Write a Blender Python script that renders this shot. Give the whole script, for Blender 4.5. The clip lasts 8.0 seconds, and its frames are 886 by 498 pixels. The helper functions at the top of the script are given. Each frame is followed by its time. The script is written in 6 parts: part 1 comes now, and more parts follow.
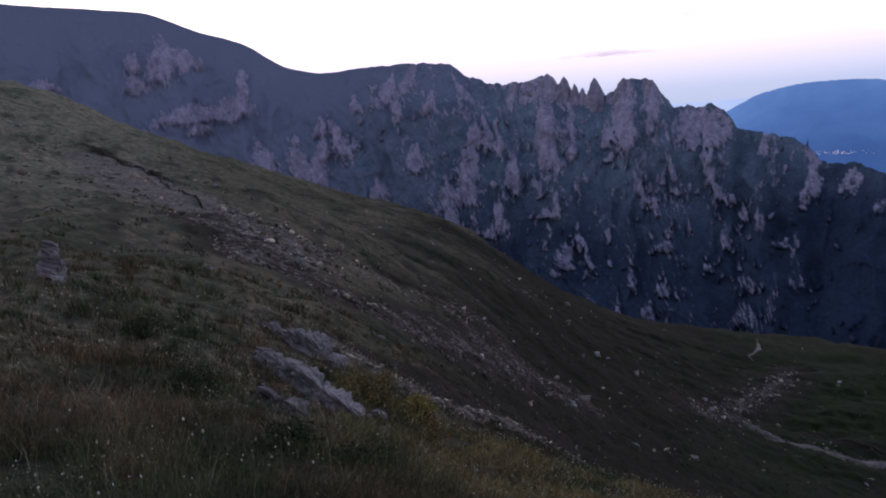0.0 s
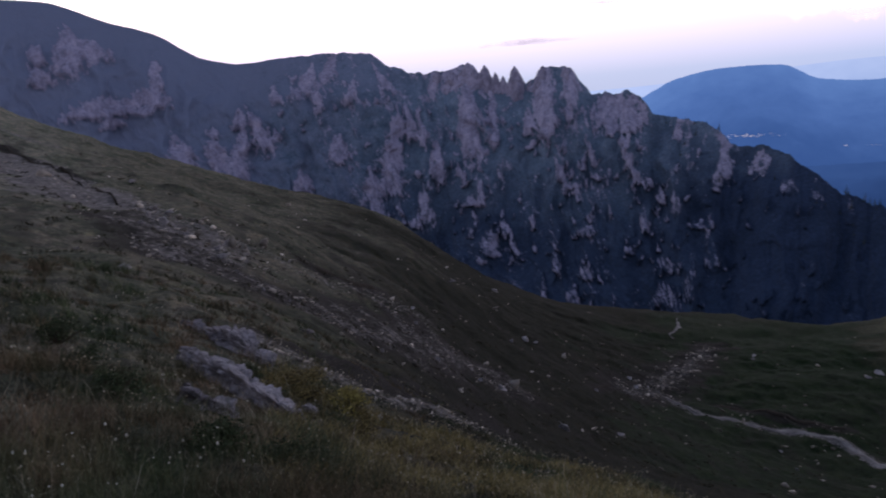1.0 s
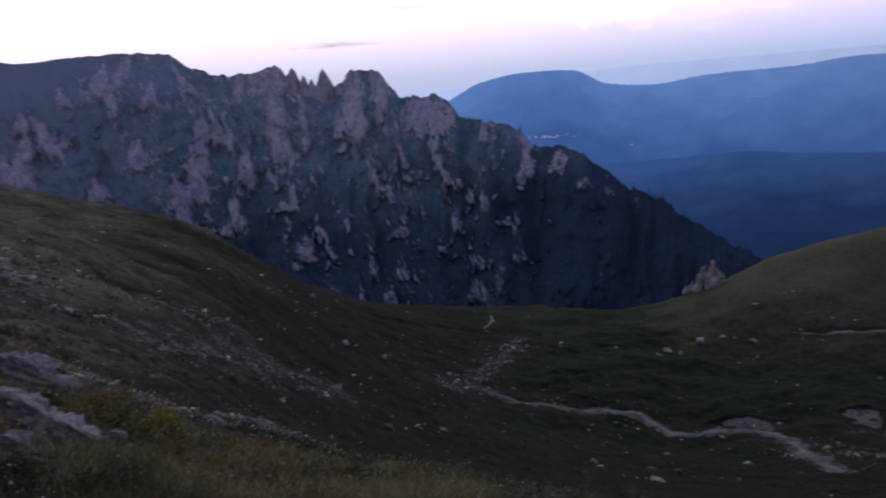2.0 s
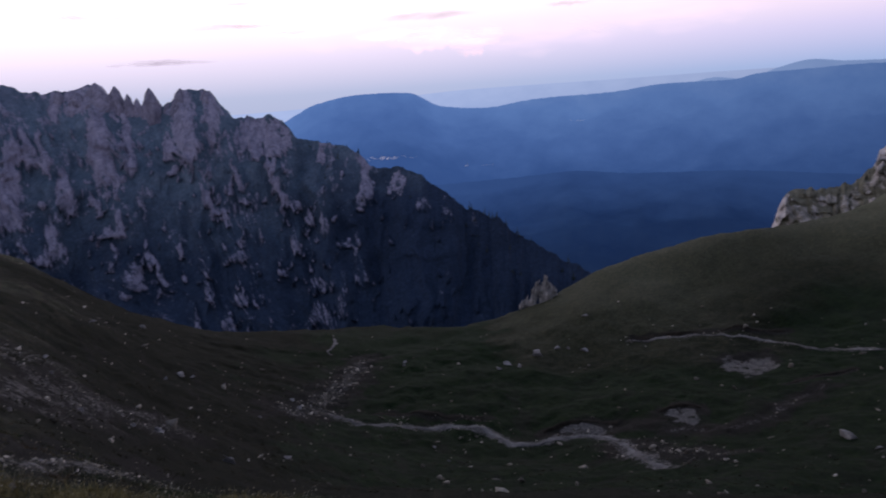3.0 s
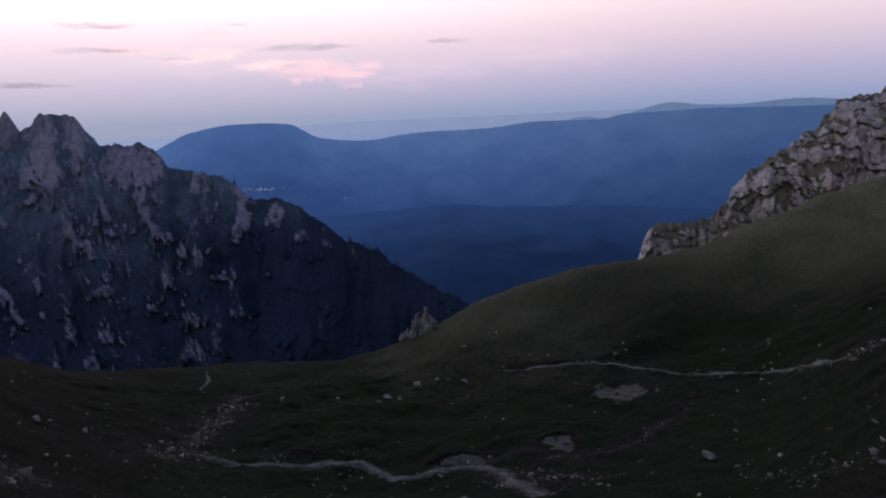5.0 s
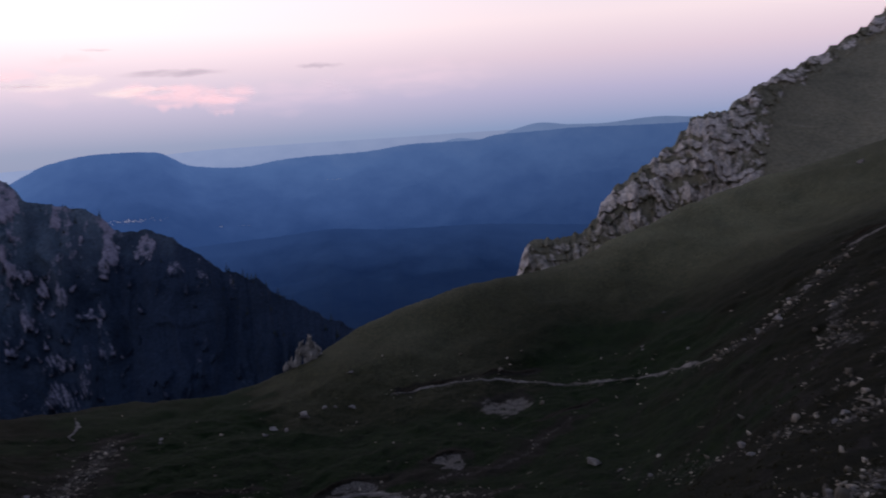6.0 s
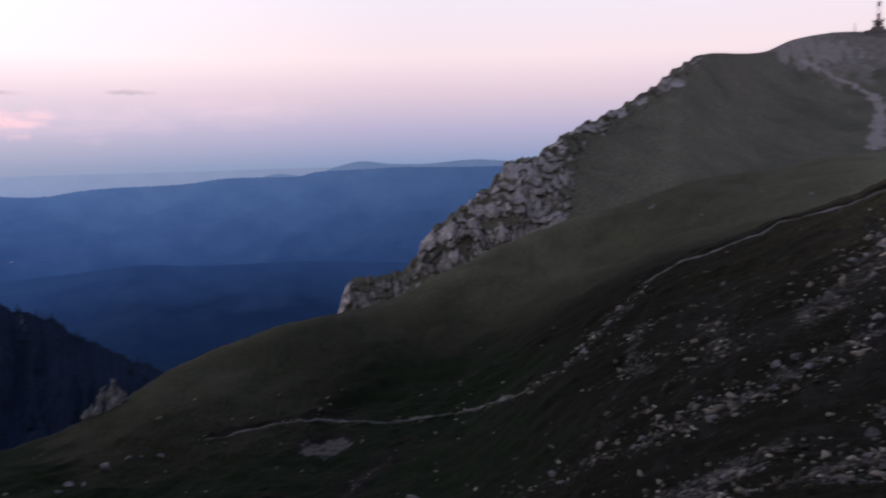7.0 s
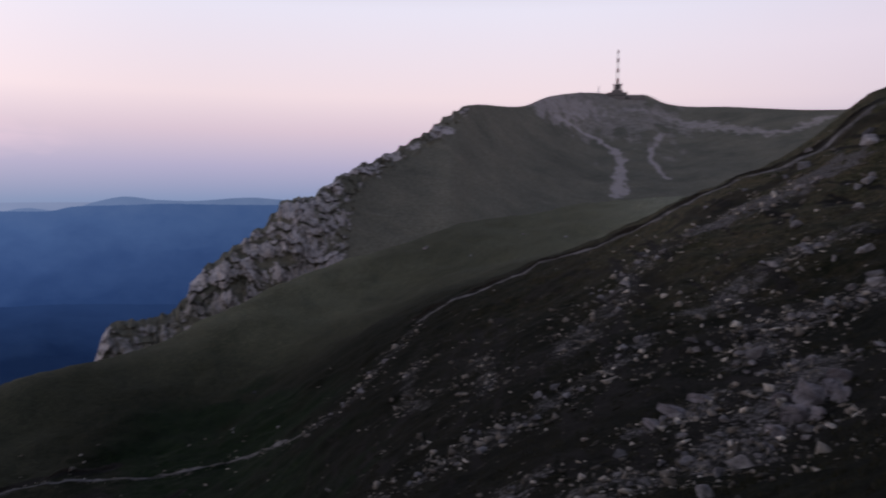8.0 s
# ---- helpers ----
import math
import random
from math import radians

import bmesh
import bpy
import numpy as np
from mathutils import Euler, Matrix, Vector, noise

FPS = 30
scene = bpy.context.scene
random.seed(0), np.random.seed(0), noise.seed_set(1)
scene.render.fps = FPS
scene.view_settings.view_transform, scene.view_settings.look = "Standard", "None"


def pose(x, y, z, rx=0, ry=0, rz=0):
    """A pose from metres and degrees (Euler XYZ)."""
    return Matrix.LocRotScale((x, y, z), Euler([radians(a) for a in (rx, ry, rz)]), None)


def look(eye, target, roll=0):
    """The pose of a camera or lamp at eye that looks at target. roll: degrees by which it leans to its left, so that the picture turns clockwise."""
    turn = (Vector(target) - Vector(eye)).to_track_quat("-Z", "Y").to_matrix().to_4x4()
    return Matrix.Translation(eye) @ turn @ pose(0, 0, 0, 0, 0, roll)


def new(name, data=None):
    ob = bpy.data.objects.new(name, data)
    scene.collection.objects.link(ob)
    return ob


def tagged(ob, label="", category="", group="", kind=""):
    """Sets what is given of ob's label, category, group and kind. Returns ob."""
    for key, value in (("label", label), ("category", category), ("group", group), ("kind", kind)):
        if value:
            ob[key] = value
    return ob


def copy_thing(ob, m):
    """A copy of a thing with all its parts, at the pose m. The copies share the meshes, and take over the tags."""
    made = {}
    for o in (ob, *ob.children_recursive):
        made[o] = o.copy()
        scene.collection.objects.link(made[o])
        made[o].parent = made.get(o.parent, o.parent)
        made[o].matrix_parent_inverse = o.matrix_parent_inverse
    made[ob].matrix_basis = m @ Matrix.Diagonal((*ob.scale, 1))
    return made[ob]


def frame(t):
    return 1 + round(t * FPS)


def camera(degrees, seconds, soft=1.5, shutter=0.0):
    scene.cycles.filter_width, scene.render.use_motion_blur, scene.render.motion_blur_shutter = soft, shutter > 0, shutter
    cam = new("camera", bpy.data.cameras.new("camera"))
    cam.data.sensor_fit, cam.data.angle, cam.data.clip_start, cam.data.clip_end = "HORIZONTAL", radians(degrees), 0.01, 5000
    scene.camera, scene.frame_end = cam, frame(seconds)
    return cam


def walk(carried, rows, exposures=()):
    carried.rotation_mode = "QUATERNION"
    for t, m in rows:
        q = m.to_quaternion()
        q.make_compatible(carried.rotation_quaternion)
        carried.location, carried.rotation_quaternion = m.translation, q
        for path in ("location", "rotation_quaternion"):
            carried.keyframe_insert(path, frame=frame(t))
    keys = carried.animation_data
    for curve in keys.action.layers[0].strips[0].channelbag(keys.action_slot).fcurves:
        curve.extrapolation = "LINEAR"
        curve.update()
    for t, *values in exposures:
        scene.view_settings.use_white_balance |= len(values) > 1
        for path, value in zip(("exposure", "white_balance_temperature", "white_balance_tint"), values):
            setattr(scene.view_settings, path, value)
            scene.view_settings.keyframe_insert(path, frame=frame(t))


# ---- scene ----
cam = camera(59.5, 8.0, soft=1.9, shutter=0.4)
EYE = 1.6
# seconds and the three Euler angles of a camera turned by hand on the spot
ROWS = [
    (0.0, 79.13, 4.23, -0.81),
    (0.5, 78.23, 4.99, -2.93),
    (1.0, 77.93, 4.90, -6.49),
    (1.5, 77.51, 5.07, -12.81),
    (2.0, 77.03, 4.49, -20.29),
    (3.5, 78.32, 3.06, -35.44),
    (4.0, 78.64, 2.36, -37.06),
    (5.5, 80.59, 2.49, -44.59),
    (6.0, 81.02, 3.07, -49.86),
    (6.5, 81.00, 2.09, -55.07),
    (7.0, 83.35, 0.94, -62.84),
    (7.5, 85.15, 0.17, -70.98),
    (8.0, 86.25, -0.55, -79.16),
]
walk(cam, [(t, pose(0, 0, EYE, a, b, c)) for t, a, b, c in ROWS], [(0.0, 0.0), (1.0, -0.02), (2.0, -0.12), (3.5, -0.36), (5.5, -0.78), (6.5, -0.78), (7.0, -0.77), (7.5, -0.82), (8.0, -0.88)])


# ---- sky and light: dusk, the sun just gone behind the far ridge ----
def make_sky():
    world = bpy.data.worlds.new("dusk_sky")
    scene.world = world
    world.use_nodes = True
    nt = world.node_tree
    nt.nodes.clear()
    n, link = nt.nodes.new, nt.links.new
    out, bg = n("ShaderNodeOutputWorld"), n("ShaderNodeBackground")
    tc, sep = n("ShaderNodeTexCoord"), n("ShaderNodeSeparateXYZ")
    link(tc.outputs["Generated"], sep.inputs[0])

    def ramp(stops):
        node = n("ShaderNodeValToRGB")
        el = node.color_ramp.elements
        while len(el) < len(stops):
            el.new(0.5)
        for e, (p, c) in zip(el, stops):
            e.position, e.color = p, (*c, 1)
        return node

    def maths(op, a, b):
        node = n("ShaderNodeMath")
        node.operation = op
        for i, v in enumerate((a, b)):
            if isinstance(v, (int, float)):
                node.inputs[i].default_value = v
            else:
                link(v, node.inputs[i])
        return node.outputs[0]

    # height in the sky: 0 is 6 degrees under the horizon, 1 the zenith
    up = maths("MULTIPLY", maths("ADD", sep.outputs["Z"], 0.1), 1 / 1.1)
    away = ramp(SKY_AWAY)
    near = ramp(SKY_GLOW)
    link(up, away.inputs[0])
    link(up, near.inputs[0])
    # towards the sunset
    d = math.radians(SUNSET_AZ)
    toward = maths("ADD", maths("MULTIPLY", sep.outputs["X"], math.sin(d)), maths("MULTIPLY", sep.outputs["Y"], math.cos(d)))
    mapr = n("ShaderNodeMapRange")
    mapr.interpolation_type = "SMOOTHSTEP"
    mapr.inputs["From Min"].default_value, mapr.inputs["From Max"].default_value = 0.35, 1.0
    link(toward, mapr.inputs["Value"])
    opposite = ramp(SKY_BEHIND)
    link(up, opposite.inputs[0])
    back = n("ShaderNodeMapRange")
    back.interpolation_type = "SMOOTHSTEP"
    back.inputs["From Min"].default_value, back.inputs["From Max"].default_value = -0.85, 0.0
    link(toward, back.inputs["Value"])
    side = n("ShaderNodeMix")
    side.data_type = "RGBA"
    link(back.outputs[0], side.inputs[0])
    link(opposite.outputs[0], side.inputs[6])
    link(away.outputs[0], side.inputs[7])
    mix = n("ShaderNodeMix")
    mix.data_type = "RGBA"
    link(mapr.outputs[0], mix.inputs[0])
    link(side.outputs[2], mix.inputs[6])
    link(near.outputs[0], mix.inputs[7])
    sky = n("ShaderNodeTexSky")
    sky.sky_type, sky.sun_disc = "NISHITA", False
    sky.sun_elevation, sky.sun_rotation = math.radians(1.0), math.radians(GLOW_AZ)
    sky.altitude = 2000
    weak = n("ShaderNodeMix")
    weak.data_type, weak.blend_type = "RGBA", "ADD"
    weak.inputs[0].default_value = 0.015
    link(mix.outputs[2], weak.inputs[6])
    link(sky.outputs[0], weak.inputs[7])
    link(weak.outputs[2], bg.inputs[0])
    bg.inputs[1].default_value = SKY_STRENGTH
    link(bg.outputs[0], out.inputs[0])


SUNSET_AZ, GLOW_AZ, SKY_STRENGTH = -6.0, -68.0, 1.0
SKY_AWAY = [(0.0, (0.252, 0.380, 0.697)), (0.085, (0.400, 0.545, 0.900)), (0.125, (0.800, 0.750, 1.090)), (0.165, (1.260, 1.010, 1.200)), (0.205, (1.610, 1.320, 1.414)),
            (0.30, (1.494, 1.430, 1.660)), (0.50, (0.349, 0.420, 0.635)), (1.0, (0.078, 0.115, 0.215))]
SKY_GLOW = [(0.0, (0.40, 0.46, 0.70)), (0.085, (0.58, 0.64, 0.90)), (0.125, (1.06, 0.94, 1.20)), (0.165, (1.60, 1.30, 1.45)), (0.205, (2.2, 1.80, 1.85)),
            (0.30, (2.1, 1.9, 2.05)), (0.50, (0.54, 0.60, 0.82)), (1.0, (0.08, 0.115, 0.21))]
SKY_BEHIND = [(0.0, (0.10, 0.13, 0.22)), (0.09, (0.24, 0.30, 0.50)), (0.16, (0.90, 0.80, 1.05)), (0.26, (1.30, 1.12, 1.35)), (0.36, (1.05, 0.98, 1.25)), (0.5, (0.46, 0.50, 0.70)), (1.0, (0.08, 0.115, 0.21))]
make_sky()
glow = new("afterglow_sun", bpy.data.lights.new("afterglow_sun", "SUN"))
glow.data.energy, glow.data.angle, glow.data.color = 0.30, math.radians(36), (1.0, 0.86, 0.84)
glow.matrix_world = look((0, 0, 0), (-math.sin(radians(GLOW_AZ)), -math.cos(radians(GLOW_AZ)), -0.42))


# ---- landform: lines of the land as (compass degrees, metres out, height), joined by smooth slopes ----
NEAR = [(-60, 2.5, 0.43), (-30, 2.5, 0.10), (0, 2.5, -0.28), (40, 2.5, -0.42), (80, 2.5, -0.35), (110, 2.5, -0.02), (180, 2.5, 0.98), (240, 2.5, 0.69)]
BROW = [(-60, 9, 0.65), (-30, 9, -0.23), (-15, 9.5, -1.30), (-7, 8.5, -1.66), (0, 7.5, -1.98), (12, 6.5, -2.05), (25, 6.5, -2.46), (50, 7, -2.95), (75, 7, -2.61), (90, 7, -1.97), (105, 8, -1.80), (120, 8, -0.10), (180, 8, 3.30), (240, 8, 2.30)]
GULLY = [(-60, 25, 2.0), (-30, 25, -0.7), (-15, 25, -2.6), (-7, 25, -4.6), (0, 25, -6.8), (12, 25, -11.1), (25, 25, -12.8), (50, 25, -13.1), (64, 25, -12.0), (75, 25, -9.8), (90, 25, -7.0), (105, 25, -4.9), (120, 25, -0.6), (180, 25, 8.8), (240, 25, 6.0)]
SIDE = [(-60, 55, 4.5), (-30, 55, 0.2), (-15, 55, -4.2), (-7, 55, -8.1), (0, 55, -12.1), (12, 55, -22.3), (23, 55, -27.6), (35, 55, -29.1), (50, 55, -28.6), (62, 55, -26.8), (75, 55, -17.3), (90, 55, -9.6), (105, 55, -4.2), (120, 55, 1.6), (180, 55, 18.4), (240, 55, 14.3)]
FLOOR = [(-60, 95, 9.9), (-30, 95, 3.3), (-15, 95, -5.0), (-7, 95, -11.1), (0, 95, -16.0), (12, 95, -31.7), (23, 95, -40.7), (35, 95, -43.3), (50, 95, -41.9), (62, 95, -37.8), (75, 95, -21.7), (90, 95, -8.4), (105, 95, 3.3), (120, 95, 9.9), (180, 95, 32.5), (240, 95, 25.3)]
BENCH = [(-60, 128, 15.1), (-28, 128, 6.5), (-15, 128, -5.6), (-7, 128, -13.4), (0, 128, -18.7), (12, 128, -37.5), (23, 128, -44.5), (35, 128, -45.5), (50, 128, -43.0), (62, 128, -40.5), (75, 128, -22.4), (82, 128, -14.1), (86, 128, -9.8), (92, 128, -4.4), (99, 128, 4.0), (104, 128, 9.6), (108, 128, 17.4), (120, 128, 24.2), (180, 128, 43.2), (240, 128, 33.5)]
HOLLOW = [(-60, 150, 18.7), (-28, 140, 8.2), (-15, 140, -5.5), (-7, 138, -13.9), (0, 137, -19.1), (12, 140, -39.1), (23, 145, -46.6), (31, 142, -47.8), (37, 142, -47.0), (42, 145, -42.7), (50, 152, -41.4), (58, 158, -40.4), (65, 168, -37.2), (72, 180, -28.5), (80, 190, -18.4), (86, 195, -12.7), (92, 200, -8.5), (99, 200, 1.6), (108, 190, 21.6), (120, 160, 29.8), (180, 150, 50.3), (240, 150, 39.0)]
CREST = [(-60, 180, 23.7), (-28, 155, 9.7), (-22, 155, 3.2), (-15, 152, -5.6), (-7, 150, -14.7), (-1, 148, -18.9), (4.9, 145, -29.0), (12, 152, -41.1), (19, 165, -49.8), (26, 162, -49.8), (31.4, 156, -49.7), (37, 158, -47.0), (42, 165, -41.7), (50, 180, -37.6), (57.6, 195, -34.9), (65, 215, -26.4), (72, 240, -18.0), (75.7, 252, -14.4), (79.6, 265, -9.4), (86, 285, -3.4), (91.5, 300, 1.6), (99, 300, 4.7), (108, 260, 24.3), (120, 220, 40.4), (180, 200, 66.6), (240, 200, 51.5)]
BACK = [(-60, 209, 22.3), (-28, 180, -3.9), (-22, 180, -10.4), (-15, 176, -18.9), (-7, 174, -27.9), (-1, 172, -32.0), (4.9, 168, -41.7), (12, 176, -54.5), (19, 191, -64.3), (26, 188, -64.0), (31.4, 181, -63.4), (37, 183, -60.9), (42, 191, -56.2), (50, 209, -53.5), (57.6, 226, -52.1), (65, 249, -39.5), (72, 278, -31.1), (79.6, 307, -21.1), (86, 331, -21.3), (91.5, 348, -15.2), (99, 348, -12.1), (108, 302, 22.3), (120, 255, 38.6), (180, 232, 65.0), (240, 232, 49.9)]
GORGE = [(-60, 400, 0), (-30, 400, -120), (0, 400, -190), (30, 400, -190), (55, 400, -130), (75, 400, -60), (100, 400, -20), (120, 400, 60), (180, 400, 130), (240, 400, 100)]
RAVINE = [(-60, 650, 0), (-30, 650, -250), (0, 650, -320), (30, 650, -330), (55, 650, -330), (75, 650, -200), (100, 650, -60), (120, 650, 60), (180, 650, 180), (240, 650, 120)]
FOOT = [(-60, 1500, -100), (-30, 1500, -400), (0, 1500, -420), (30, 1500, -440), (60, 1500, -440), (75, 1500, -400), (100, 1500, -200), (120, 1500, 0), (180, 1500, 150), (240, 1500, 100)]
PLAIN = [(-60, 4850, -420), (0, 4850, -430), (60, 4850, -430), (120, 4850, -420), (180, 4850, -420), (240, 4850, -420)]
RIDGE = [(-36, 1150, 188), (-27.4, 1123, 157), (-21.6, 1105, 145), (-19.3, 1096, 139), (-15.8, 1079, 111), (-12.9, 1064, 91), (-10, 1050, 57), (-7.3, 1036, 47), (-4, 1020, 50), (0.8, 996, 49), (2.8, 985, 27), (5.2, 972, 15), (8, 957, 20), (9.6, 948, 3), (10.8, 942, -5), (12.3, 934, -8), (13, 930, -2), (13.6, 927, 10), (15.5, 918, 8), (16.3, 914, -8), (17.1, 910, -25), (19.8, 896, -25), (21.4, 888, -50), (23.2, 879, -57), (25.3, 868, -67), (26.5, 860, -86), (28.1, 850, -86), (31.1, 831, -108), (33.1, 818, -131), (35.5, 802, -141), (36.8, 794, -157), (42.2, 759, -193), (47, 730, -236)]
SUMMIT = [(53.67, 322, -79), (54.77, 325, -63), (55.47, 328, -51), (56.07, 330, -48), (57.87, 335, -48), (60.47, 345, -43), (61.37, 350, -33), (64.27, 365, -20), (66.87, 380, -6), (67.47, 385, 0), (69.07, 400, 2), (72.27, 435, 17), (74.77, 480, 28), (77.27, 540, 44), (79.67, 610, 68), (80.67, 640, 77), (84.87, 820, 98), (86.87, 950, 125), (90.27, 1180, 159), (93.37, 1240, 163), (94.97, 1240, 149), (99.47, 1150, 131), (105.47, 1000, 107), (113.17, 900, 96)]
LINES = [NEAR, BROW, GULLY, SIDE, FLOOR, BENCH, HOLLOW, CREST, BACK, GORGE, RAVINE, FOOT, PLAIN]


def steepness(h, d):
    """Slopes at the knots of a smooth curve that never overshoots; h: steps, d: gradients, along the first axis."""
    m = np.zeros((d.shape[0] + 1,) + d.shape[1:])
    w1, w2 = 2 * h[1:] + h[:-1], h[1:] + 2 * h[:-1]
    ok = d[1:] * d[:-1] > 0
    with np.errstate(divide="ignore", invalid="ignore"):
        m[1:-1] = np.where(ok, (w1 + w2) / (w1 / np.where(ok, d[:-1], 1) + w2 / np.where(ok, d[1:], 1)), 0)
    m[0], m[-1] = d[0], d[-1]
    return m


def smooth(x, xs, ys):
    """A smooth curve through a few knots."""
    xs, ys = np.asarray(xs, float), np.asarray(ys, float)
    h = np.diff(xs)
    d = np.diff(ys) / h
    m = steepness(h, d)
    i = np.clip(np.searchsorted(xs, x) - 1, 0, len(h) - 1)
    s = np.clip((x - xs[i]) / h[i], 0, 1)
    return (ys[i] * (1 + 2 * s) * (1 - s) ** 2 + h[i] * m[i] * s * (1 - s) ** 2 + ys[i + 1] * s * s * (3 - 2 * s) + h[i] * m[i + 1] * s * s * (s - 1))


def ring(az, line):
    """Distance and height of a line of the land that runs all round."""
    a = [q[0] for q in line]
    full = [(q[0] - 360, q[1], q[2]) for q in line[-2:]] + list(line) + [(q[0] + 360, q[1], q[2]) for q in line[:2]]
    az = (np.asarray(az) + 60) % 360 - 60
    xs = [q[0] for q in full]
    return smooth(az, xs, [q[1] for q in full]), smooth(az, xs, [q[2] for q in full])


def hashed(ix, iy, seed):
    h = (ix.astype(np.int64) * 374761393 + iy.astype(np.int64) * 668265263 + seed * 1442695041) & 0x7FFFFFFF
    h = ((h ^ (h >> 13)) * 1274126177) & 0x7FFFFFFF
    return ((h ^ (h >> 16)) & 0xFFFF) / 65535.0


def noise2(x, y, seed=0):
    """Smooth noise from -1 to 1."""
    x, y = np.asarray(x, float), np.asarray(y, float)
    ix, iy = np.floor(x), np.floor(y)
    fx, fy = x - ix, y - iy
    out = 0
    for dx in (0, 1):
        for dy in (0, 1):
            a = hashed(ix + dx, iy + dy, seed) * 2 * np.pi
            g = np.cos(a) * (fx - dx) + np.sin(a) * (fy - dy)
            wx, wy = (fx if dx else 1 - fx), (fy if dy else 1 - fy)
            out = out + g * (wx ** 3 * (wx * (wx * 6 - 15) + 10)) * (wy ** 3 * (wy * (wy * 6 - 15) + 10))
    return out * 1.5


def fbm(x, y, octaves=4, seed=0, gain=0.5):
    total, amp = 0, 1.0
    for i in range(octaves):
        total = total + amp * noise2(x * 2 ** i, y * 2 ** i, seed + i)
        amp *= gain
    return total


def crags(x, y, octaves=4, seed=0, gain=0.5):
    """Sharp-crested noise from 0 to about 1."""
    total, amp, norm = 0, 1.0, 0
    for i in range(octaves):
        total = total + amp * (1 - np.abs(noise2(x * 2 ** i, y * 2 ** i, seed + i)))
        norm += amp
        amp *= gain
    return total / norm


def step(a, b, x):
    s = np.clip((x - a) / (b - a), 0, 1)
    return s * s * (3 - 2 * s)


def away(px, py, line):
    """Distance from points to a polyline in the plan, and how far along it (0 to 1) the nearest place is."""
    best, where = np.full(np.shape(px), 1e9), np.zeros(np.shape(px))
    k = len(line) - 1
    for i, ((ax, ay), (bx, by)) in enumerate(zip(line[:-1], line[1:])):
        ux, uy = bx - ax, by - ay
        s = np.clip(((px - ax) * ux + (py - ay) * uy) / (ux * ux + uy * uy + 1e-9), 0, 1)
        d = np.hypot(px - ax - s * ux, py - ay - s * uy)
        where = np.where(d < best, (i + s) / k, where)
        best = np.minimum(best, d)
    return best, where


def ground_z(x, y):
    """Height of the ground."""
    x, y = np.asarray(x, float), np.asarray(y, float)
    r = np.hypot(x, y)
    az = np.degrees(np.arctan2(x, y))
    rs, zs = [np.zeros_like(r)], [np.zeros_like(r)]
    for line in LINES:
        a, b = ring(az, line)
        rs.append(a)
        zs.append(b)
    R, Z = np.array(rs), np.array(zs)
    h = np.diff(R, axis=0)
    d = np.diff(Z, axis=0) / h
    m = steepness(h, d)
    z = np.zeros_like(r)
    for i in range(len(LINES)):
        s = (r - R[i]) / h[i]
        inside = (s >= 0) & (s < 1)
        s = np.clip(s, 0, 1)
        v = Z[i] * (1 + 2 * s) * (1 - s) ** 2 + h[i] * m[i] * s * (1 - s) ** 2 + Z[i + 1] * s * s * (3 - 2 * s) + h[i] * m[i + 1] * s * s * (s - 1)
        z = np.where(inside, v, z)
    z = np.where(r >= R[-1], Z[-1], z)
    # hummocks, terraces and tussocks
    z = z + step(10, 60, r) * (1.3 * fbm(x / 31, y / 31, 3, 5) + 0.35 * fbm(x / 6, y / 6, 3, 9)) + step(2, 9, r) * 0.16 * fbm(x / 2.3, y / 2.3, 3, 12)
    z = z + step(25, 50, r) * step(200, 150, r) * 0.22 * noise2(z / 1.1, az / 4, 25)
    z = z + step(0.5, 2, r) * 0.05 * fbm(x / 0.5, y / 0.5, 3, 17)
    z = z + step(180, 900, r) * 22 * fbm(x / 260, y / 260, 4, 21)
    return z


# ---- lines in the plan (metres east, metres north): trails, banks, scree, cliffs ----
TRAIL_VALLEY = [(36.0, 90.8), (37.2, 89.1), (38.2, 86.6), (40.2, 84.9), (42.6, 84.4), (44.3, 82.9), (46.0, 81.9), (48.2, 81.9), (50.3, 81.0), (51.6, 79.4), (52.3, 77.4), (52.2, 74.8), (52.4, 72.8), (53.9, 71.2), (55.7, 69.9), (57.3, 69.4), (59.6, 68.2), (61.3, 66.6), (61.3, 63.6), (58.1, 58.4), (53.6, 52.3), (51.7, 48.4), (50.6, 45.2)]
TRAIL_SPUR = [(66.7, 59.6), (68.3, 59.2), (69.6, 58.3), (69.9, 56.2), (71.4, 54.4), (73.8, 53.5), (77.0, 53.4), (81.8, 54.3), (86.8, 55.2), (89.4, 54.9)]
TRAIL_ZIGZAG = [(57.7, 139.0), (56.4, 136.3), (55.1, 132.4), (53.3, 129.4), (51.2, 127.0), (51.1, 125.0)]
TRAIL_HILL = [(92.3, 92.3), (94.6, 90.4), (98.8, 85.2), (101.4, 82.9), (104.0, 79.9), (106.6, 75.6), (106.8, 71.4), (107.2, 68.2), (108.4, 65.6), (108.4, 62.6), (109.0, 59.8), (110.0, 57.4), (110.2, 54.2), (108.6, 50.6), (106.0, 47.2), (102.6, 43.2), (99.4, 40.6), (97.2, 37.4)]
TRAIL_SLOPE = [(126.9, 28.1), (128.2, 21.5), (128.5, 15.8), (128.7, 9.0), (127.5, 3.3), (126.0, -0.4), (123.4, -5.4), (120.6, -9.5), (117.7, -14.0), (113.5, -18.4), (109.8, -22.3), (108.0, -25.5), (107.6, -29.2), (107.8, -32.1), (108.8, -35.8)]
